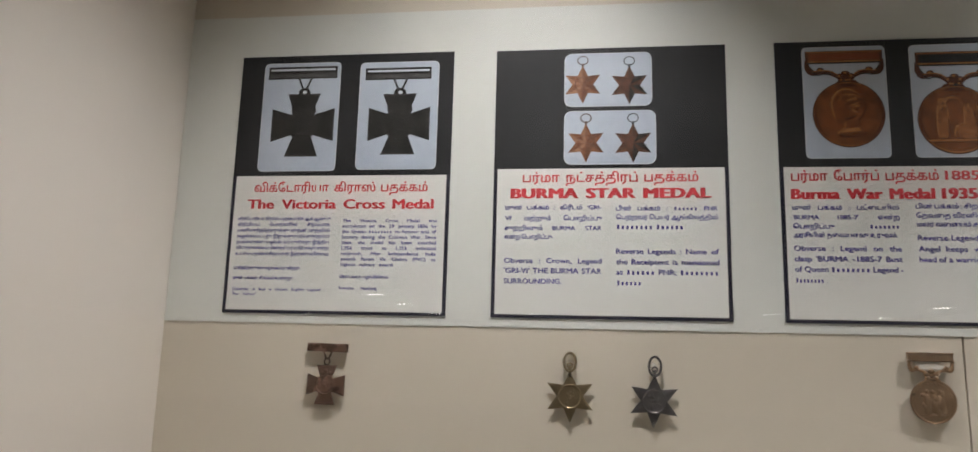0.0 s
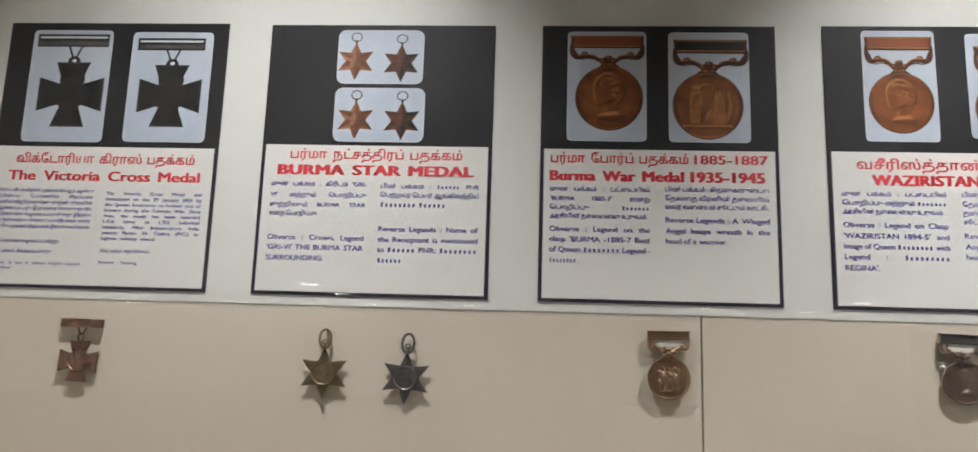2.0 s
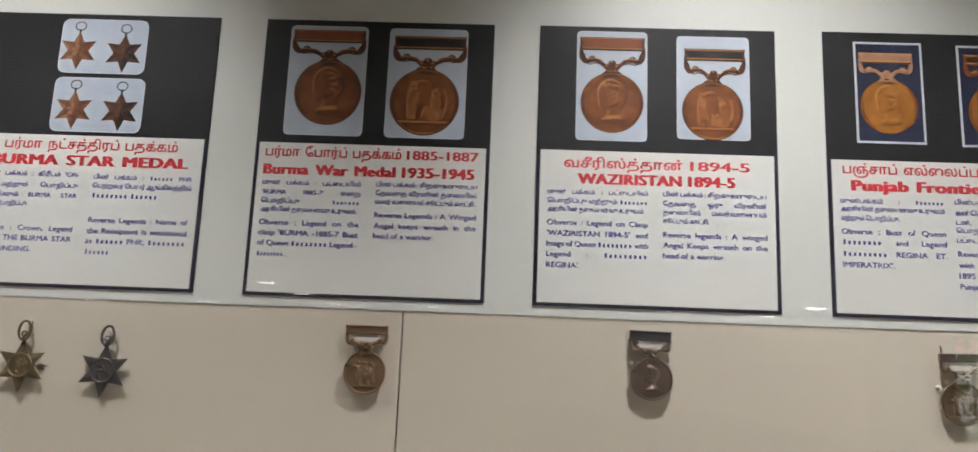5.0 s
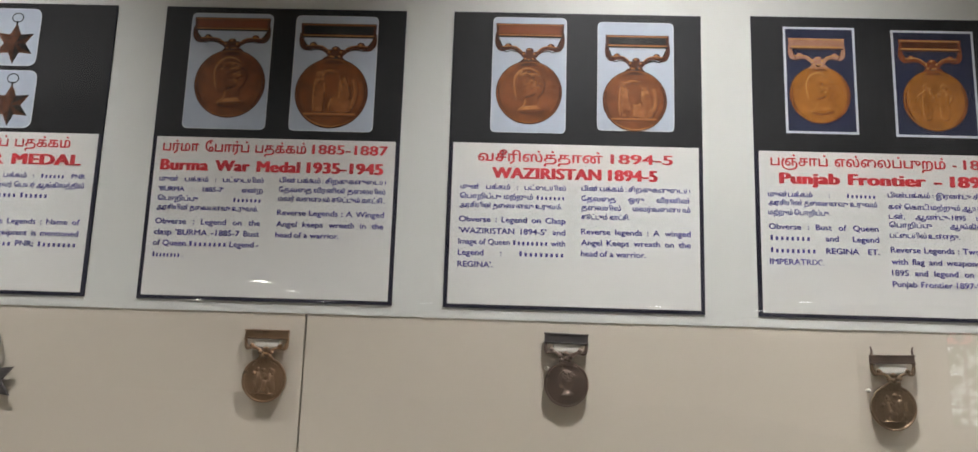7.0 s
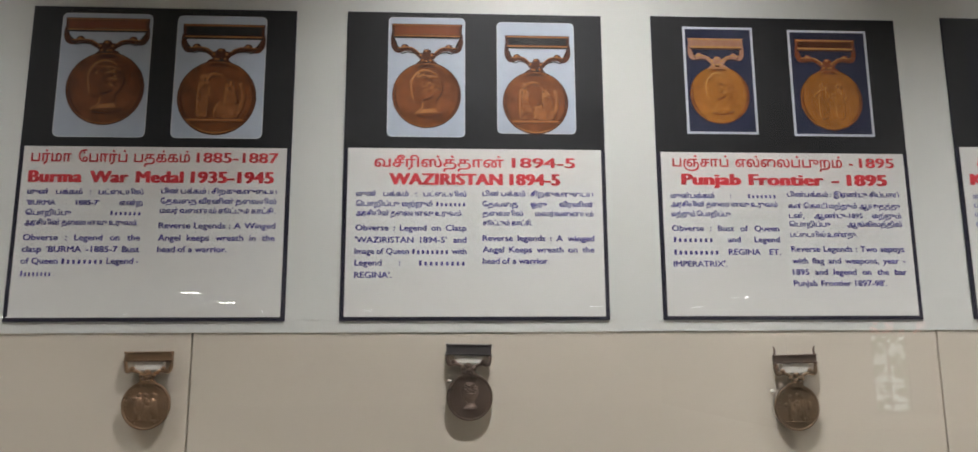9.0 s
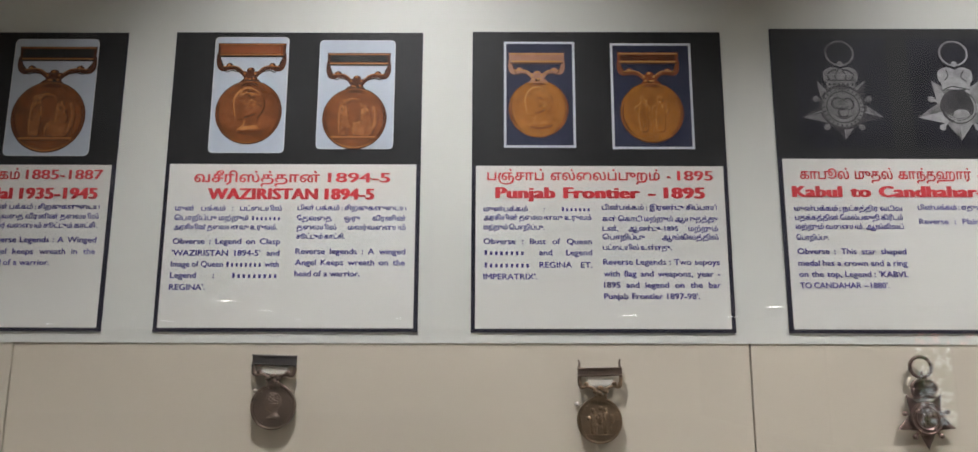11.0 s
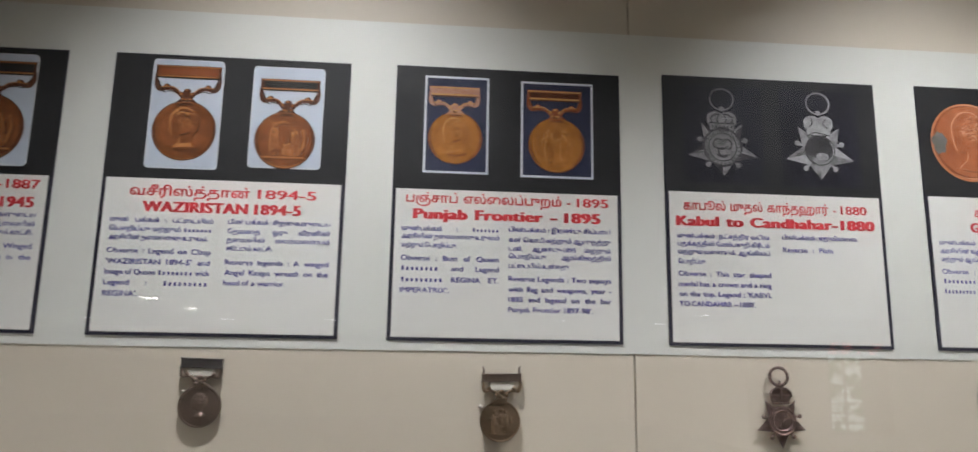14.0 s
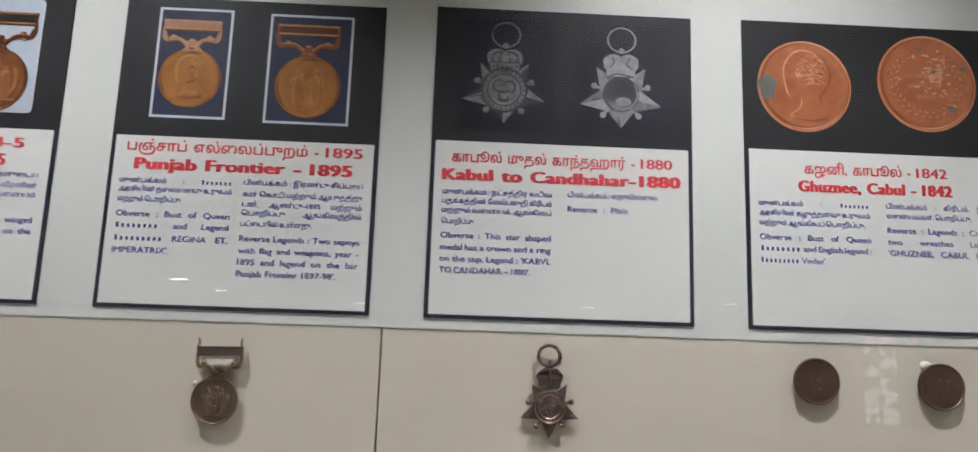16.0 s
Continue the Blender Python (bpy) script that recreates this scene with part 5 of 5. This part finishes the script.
# bronze cross on a plain bar
e = medal("bronze_cross", 106.5, -66.2, "red-brown bronze cross medal hanging from a plain bar", 1.0)
bm = bmesh.new()
prism(bm, [(a * MM, b * MM) for a, b in cross_pts(0, 0, 17.4, 9.4, 4.6)], YB, YF + 0.0004, 0.0006)
c = part("cross", bm, M_VC, e)
bm = bmesh.new()
lathe(bm, 0, 0, [(0.0092, YF + 0.0010), (0.0092, YF - 0.0002), (0.0082, YF - 0.0006), (0.0074, YF + 0.0002), (0.002, YF)], 40)
part("boss", bm, M_VC, c, smooth=False)
bm = bmesh.new()
figures(bm, 0.0125, 9, 14, 0.001)
for sx, sz in ((0, 0.0125), (-0.004, 0.0105), (0.004, 0.0105)):
    blob(bm, sx, YF - 0.0004, sz, 0.0022, 0.0014, 0.002)
part("relief", bm, M_VC, c, smooth=True)
bm = box(bmesh.new(), -0.0196, 0.0186, YF, YB + 0.0006, 0.0292, 0.0368, 0.0006)
box(bm, -0.0180, 0.0170, YF - 0.0006, YF + 0.0004, 0.0340, 0.0352, 0.0003)
part("clasp", bm, M_VC, e)
for sg in (-1, 1):
    bm = bmesh.new()
    tube(bm, [(sg * 0.0040, YB - 0.0012, 0.0296), (sg * 0.0008, YB - 0.0016, 0.0225)], 0.0008, 7)
    part("link", bm, M_VC, e, smooth=True)
bm = bmesh.new()
tube(bm, [(0.0024 * math.cos(t), YB - 0.0016, 0.0205 + 0.0030 * math.sin(t)) for t in np.linspace(0, 6.283, 17)[:-1]], 0.0007, 7, True)
part("ring", bm, M_VC, e, smooth=True)
putty(e, (0, 0, 4.5), (0, 33, 3.0))

# two six-pointed stars
for sx, sz, m, lb, tilt, seed in ((325.0, -69.5, M_BRASS, "aged brass six-pointed star medal hanging from a ring", 0.0, 3), (396.0, -71.2, M_STEEL, "blackened six-pointed star medal hanging from a ring", 2.0, 4)):
    e = medal("star_medal", sx, sz, lb, tilt)
    bm = bmesh.new()
    prism(bm, [(a * MM, b * MM) for a, b in star_pts(0, 0, 22.5, 11.2)], YB, YF + 0.0012, 0.0004, 0.0012)
    st = part("star", bm, m, e)
    bm = bmesh.new()
    lathe(bm, 0, 0, [(0.0106, YF + 0.0012), (0.0106, YF - 0.0004), (0.0098, YF - 0.0008), (0.0088, YF - 0.0001), (0.002, YF)], 40)
    part("centre_ring", bm, m, st)
    bm = bmesh.new()
    figures(bm, 0.0105, seed, 9)
    for v in bm.verts:
        v.co.y -= 0.0002
    part("relief", bm, m, st, smooth=True)
    bm = bmesh.new()
    tube(bm, [(0.0, YB - 0.0014, 0.0205), (0.0, YB - 0.0014, 0.0262)], [0.0016, 0.0010], 8)
    tube(bm, [(0.0022 * math.cos(t), YB - 0.0014, 0.0262 + 0.0022 * math.sin(t)) for t in np.linspace(0, 6.283, 15)[:-1]], 0.0007, 7, True)
    part("eyelet", bm, m, e, smooth=True)
    bm = bmesh.new()
    tube(bm, [(0.0050 * math.cos(t), YB - 0.0016 + 0.0006 * math.sin(t), 0.0290 + 0.0080 * math.sin(t)) for t in np.linspace(0, 6.283, 33)[:-1]], 0.0011, 8, True)
    part("ring", bm, m, e, smooth=True)
    putty(e, (0, 0, 4.5), (1.5 if seed == 3 else 0, 36.5 if seed == 3 else 30, 2.0))

clasp_medal("campaign_medal", 617.0, -64.3, 17.6, (-17.6, 17.2, 31.6, 39.0), M_BRONZE, M_BRONZE, "worn golden bronze round medal with a plain clasp", 13)
clasp_medal("campaign_medal", 854.5, -60.2, 17.4, (-18.6, 15.4, 30.8, 39.2), M_TARNISH, M_STEEL, "dark tarnished round medal with a blackened clasp", 14, 1.5, True, lumps=((-15.5, 11.5, 2.0),))
clasp_medal("campaign_medal", 1105.5, -69.9, 17.4, (-15.4, 18.6, 33.2, 40.0), M_OLIVE, M_TARNISH, "olive tarnished round medal with clasp and open lugs", 15, -1.0, False, True, lumps=((-16.5, 12.5, 2.2),))

# crowned five-pointed star
e = medal("crowned_star", 1356.0, -67.3, "tarnished five-pointed star medal with crown and ring", -0.5)
out = [(-22, -8.2), (-7.0, -9.5), (0, -23.5), (7.0, -9.5), (22, -8.0), (11.5, 3.0), (13.5, 17.5), (4.5, 11), (-4.5, 11), (-13.5, 17.5), (-11.5, 3.0)]
bm = bmesh.new()
prism(bm, [(a * MM, b * MM) for a, b in out], YB, YF + 0.0012, 0.0004, 0.0014)
st = part("star", bm, M_KABUL, e)
bm = bmesh.new()
lathe(bm, 0, 0, [(0.0128, YF + 0.0010), (0.0128, YF - 0.0008), (0.0118, YF - 0.0012), (0.0108, YF - 0.0006), (0.0094, YF - 0.0006), (0.0088, YF - 0.0012), (0.0078, YF - 0.0004), (0.002, YF - 0.0003)], 44)
part("medallion", bm, M_KABUL, st)
bm = bmesh.new()
figures(bm, 0.0100, 21, 9)
for v in bm.verts:
    v.co.y -= 0.0005
for k in range(24):
    t = 2 * math.pi * k / 24
    blob(bm, 0.0101 * math.cos(t), YF - 0.0007, 0.0101 * math.sin(t), 0.0005, 0.0004, 0.0005, 6, 4)
part("relief", bm, M_KABUL, st, smooth=True)
for bx, bz in ((-16.2, 3.4), (16.6, 4.2), (-10.0, -14.0), (10.0, -13.4)):
    bm = bmesh.new()
    tube(bm, [(bx * 0.7 * MM, YF + 0.0012, bz * 0.7 * MM), (bx * MM, YF + 0.0012, bz * MM)], 0.0009, 7)
    blob(bm, bx * MM, YF + 0.0010, bz * MM, 0.0021, 0.0019, 0.0021)
    part("ball", bm, M_KABUL, e, smooth=True)
bm = bmesh.new()
prism(bm, [(a * MM, b * MM) for a, b in ((-7.6, 14.2), (7.6, 14.2), (8.6, 18), (9.6, 24.5), (6.5, 28.0), (2.0, 30.0), (-2.0, 30.0), (-6.5, 28.0), (-9.6, 24.5), (-8.6, 18))], YB, YF + 0.0004, 0.0008)
for zz in (15.6, 18.6):
    box(bm, -0.0084, 0.0084, YF - 0.0006, YF + 0.0008, (zz - 0.6) * MM, (zz + 0.6) * MM, 0.0003)
for k in range(5):
    blob(bm, (-6.4 + 3.2 * k) * MM, YF - 0.0002, 0.0172, 0.0010, 0.0010, 0.0009)
for sg in (-1, 1):
    tube(bm, smooth_line([(sg * 0.0082, YF, 0.0195), (sg * 0.0092, YF - 0.0004, 0.0240), (sg * 0.0055, YF - 0.0006, 0.0274), (0, YF - 0.0006, 0.0284)], 4), 0.0008, 7)
tube(bm, smooth_line([(0, YF - 0.0008, 0.0195), (0, YF - 0.0012, 0.0245), (0, YF - 0.0006, 0.0288)], 4), 0.0009, 7)
for sg in (-1, 1):
    for k in range(5):
        t = 0.2 + 0.28 * k
        blob(bm, sg * (0.0020 + 0.0074 * math.cos(t * 0.9)), YF - 0.0008, 0.0200 + 0.0085 * math.sin(t), 0.0009, 0.0009, 0.0009)
for k in range(7):
    blob(bm, (-7.2 + 2.4 * k) * MM, YF - 0.0004, 0.0214, 0.0007, 0.0008, 0.0010)
part("crown", bm, M_KABUL, e)
bm = bmesh.new()
blob(bm, 0, YB - 0.0014, 0.0318, 0.0016, 0.0016, 0.0018)
blob(bm, 0, YB - 0.0014, 0.0342, 0.0009, 0.0009, 0.0011)
part("orb", bm, M_KABUL, e, smooth=True)
bm = bmesh.new()
tube(bm, [(-0.0005 + 0.0082 * math.cos(t), YB - 0.0016, 0.0384 + 0.0078 * math.sin(t)) for t in np.linspace(0, 6.283, 41)[:-1]], 0.0014, 9, True)
part("ring", bm, M_KABUL, e, smooth=True)
putty(e, (0, 0, 5.0), (0, 22, 3.0))

# two plain copper discs
for cx, cz, r, seed, lumps in ((1563.0, -41.6, 17.8, 61, ()), (1661.3, -43.0, 18.2, 62, ((-9.0, 15.6, 4.6),))):
    e = medal("copper_disc_medal", cx, cz, "dark brown worn copper disc without a suspender" + (", white putty showing above" if lumps else ""), 0, "medal")
    q = r * MM
    bm = bmesh.new()
    lathe(bm, 0, 0, [(q * 0.98, YB), (q, YB - 0.0005), (q, YF - 0.0004), (q * 0.98, YF - 0.0010), (q * 0.93, YF - 0.0010), (q * 0.90, YF - 0.0004), (q * 0.05, YF - 0.0003)])
    d = part("disc", bm, M_COIN, e)
    bm = bmesh.new()
    figures(bm, q, seed, 8)
    raised_legend(bm, q, 34)
    for v in bm.verts:
        v.co.y -= 0.0001
    part("relief", bm, M_COIN, d, smooth=True)
    e.location.y += 0.0014
    putty(e, (0, 0, 6.0), *lumps)

# ---- the hall that the glass mirrors ----
HX0, HX1, HY0, HZ = -13.0, 11.5, -22.0, 2.40
WING = -13.66
tagged(part("hall_floor", boxed(HX0, HX1, HY0, 0.5, -0.1, 0.0), M_HALL_FLOOR), "dark polished stone floor of the hall", "floor", kind="structure")
tagged(part("hall_ceiling", boxed(HX0, HX1, HY0, 0.5, HZ, HZ + 0.1), M_HALL_CEIL), "grey ceiling of the hall", "ceiling", kind="structure")
tagged(part("wall_behind_case", boxed(HX0, HX1, 0.03, 0.2, 0, HZ), M_HALL_WALL), "painted hall wall behind the display case", "wall", kind="structure")
tagged(part("wall_west", boxed(HX0 - 0.2, HX0, HY0, 0.5, 0, HZ), M_HALL_WALL), "painted side wall of the hall", "wall", kind="structure")
tagged(part("wall_east", boxed(HX1, HX1 + 0.2, HY0, 0.5, 0, HZ), M_HALL_WALL), "painted side wall of the hall", "wall", kind="structure")
tagged(part("wall_south", boxed(HX0, 7.0, HY0 - 0.2, HY0, 0, HZ), M_HALL_WALL), "painted far wall of the hall", "wall", kind="structure")
tagged(part("wall_return", boxed(7.0, 7.2, HY0, WING - 0.2, 0, HZ), M_HALL_WALL), "painted return wall of the hall", "wall", kind="structure")
WX0, WX1, WZ0, WZ1 = 8.56, 9.80, 0.28, 2.02
bm = boxed(7.0, WX0, WING - 0.2, WING, 0, HZ)
box(bm, WX1, HX1, WING - 0.2, WING, 0, HZ)
box(bm, WX0, WX1, WING - 0.2, WING, 0, WZ0)
box(bm, WX0, WX1, WING - 0.2, WING, WZ1, HZ)
tagged(part("wall_window_side", bm, M_HALL_WALL), "painted hall wall with a barred window", "wall", kind="structure")

win = thing("window_1", WX0, WING - 0.1, WZ0, "timber window with pink upper panes and a green garden outside", "window", kind="structure")
ww, wh = WX1 - WX0, WZ1 - WZ0
TR = wh - 0.27
for n_, a, b, c, d in (("window_frame", 0, 0.06, 0, wh), ("window_frame", ww - 0.06, ww, 0, wh), ("window_frame", 0.06, ww - 0.06, 0, 0.06), ("window_frame", 0.06, ww - 0.06, wh - 0.06, wh),
                       ("mullion", 0.74, 0.88, 0.06, wh - 0.06), ("transom", 0.06, 0.74, TR - 0.05, TR), ("transom", 0.88, ww - 0.06, TR - 0.05, TR)):
    part(n_, boxed(a, b, -0.04, 0.04, c, d), M_TIMBER, win)
for k in range(5):
    part("glazing_bar", boxed(0.06, 0.74, -0.015, 0.015, 0.20 + 0.17 * k, 0.225 + 0.17 * k), M_TIMBER, win)
part("glazing_bar", boxed(0.36, 0.39, -0.014, 0.014, 0.06, TR - 0.05), M_TIMBER, win)
part("shutter", boxed(0.88, ww - 0.06, -0.03, 0.0, 0.06, TR - 0.05, 0.004), M_TIMBER, win, "closed timber shutter")
for a, b, c, d, m in ((0.06, 0.74, 0.06, TR - 0.05, M_GLASS), (0.06, 0.74, TR, wh - 0.06, M_PINK_GLASS), (0.88, ww - 0.06, TR, wh - 0.06, M_PINK_GLASS)):
    pane = part("pane", boxed(a, b, -0.024, -0.018, c, d), m, win)
    pane.visible_shadow = False
bm = bmesh.new()
flat(bm, [(7.3, -1.0), (13.0, -1.0), (13.0, 5.0), (7.3, 5.0)], WING - 2.6)
tagged(part("backdrop", bm, M_GARDEN), "bright green garden and sky outside the window", "backdrop", kind="structure")

# square ceiling lights
first = thing("ceiling_light", 0, 0, HZ, "square white recessed LED ceiling light, switched on", "lamp", "hall ceiling lights")
bm = box(bmesh.new(), -0.17, 0.17, -0.17, -0.145, -0.012, 0.0)
box(bm, -0.17, 0.17, 0.145, 0.17, -0.012, 0.0)
box(bm, -0.17, -0.145, -0.145, 0.145, -0.012, 0.0)
box(bm, 0.145, 0.17, -0.145, 0.145, -0.012, 0.0)
part("frame", bm, M_WHITE_METAL, first)
part("diffuser", boxed(-0.145, 0.145, -0.145, 0.145, -0.009, -0.001), M_LED, first, "glowing diffuser")
SPOTS = ((-3.27, -12.38), (-3.30, -14.58), (-3.35, -17.6), (-1.0, -17.1), (-6.7, -18.2), (-10.3, -19.6), (3.93, -15.8), (6.1, -13.43), (6.2, -16.2))
for i, (lx, ly) in enumerate(SPOTS):
    if i == 0:
        first.location = (lx, ly, HZ)
    else:
        copy_thing(first, pose(lx, ly, HZ))
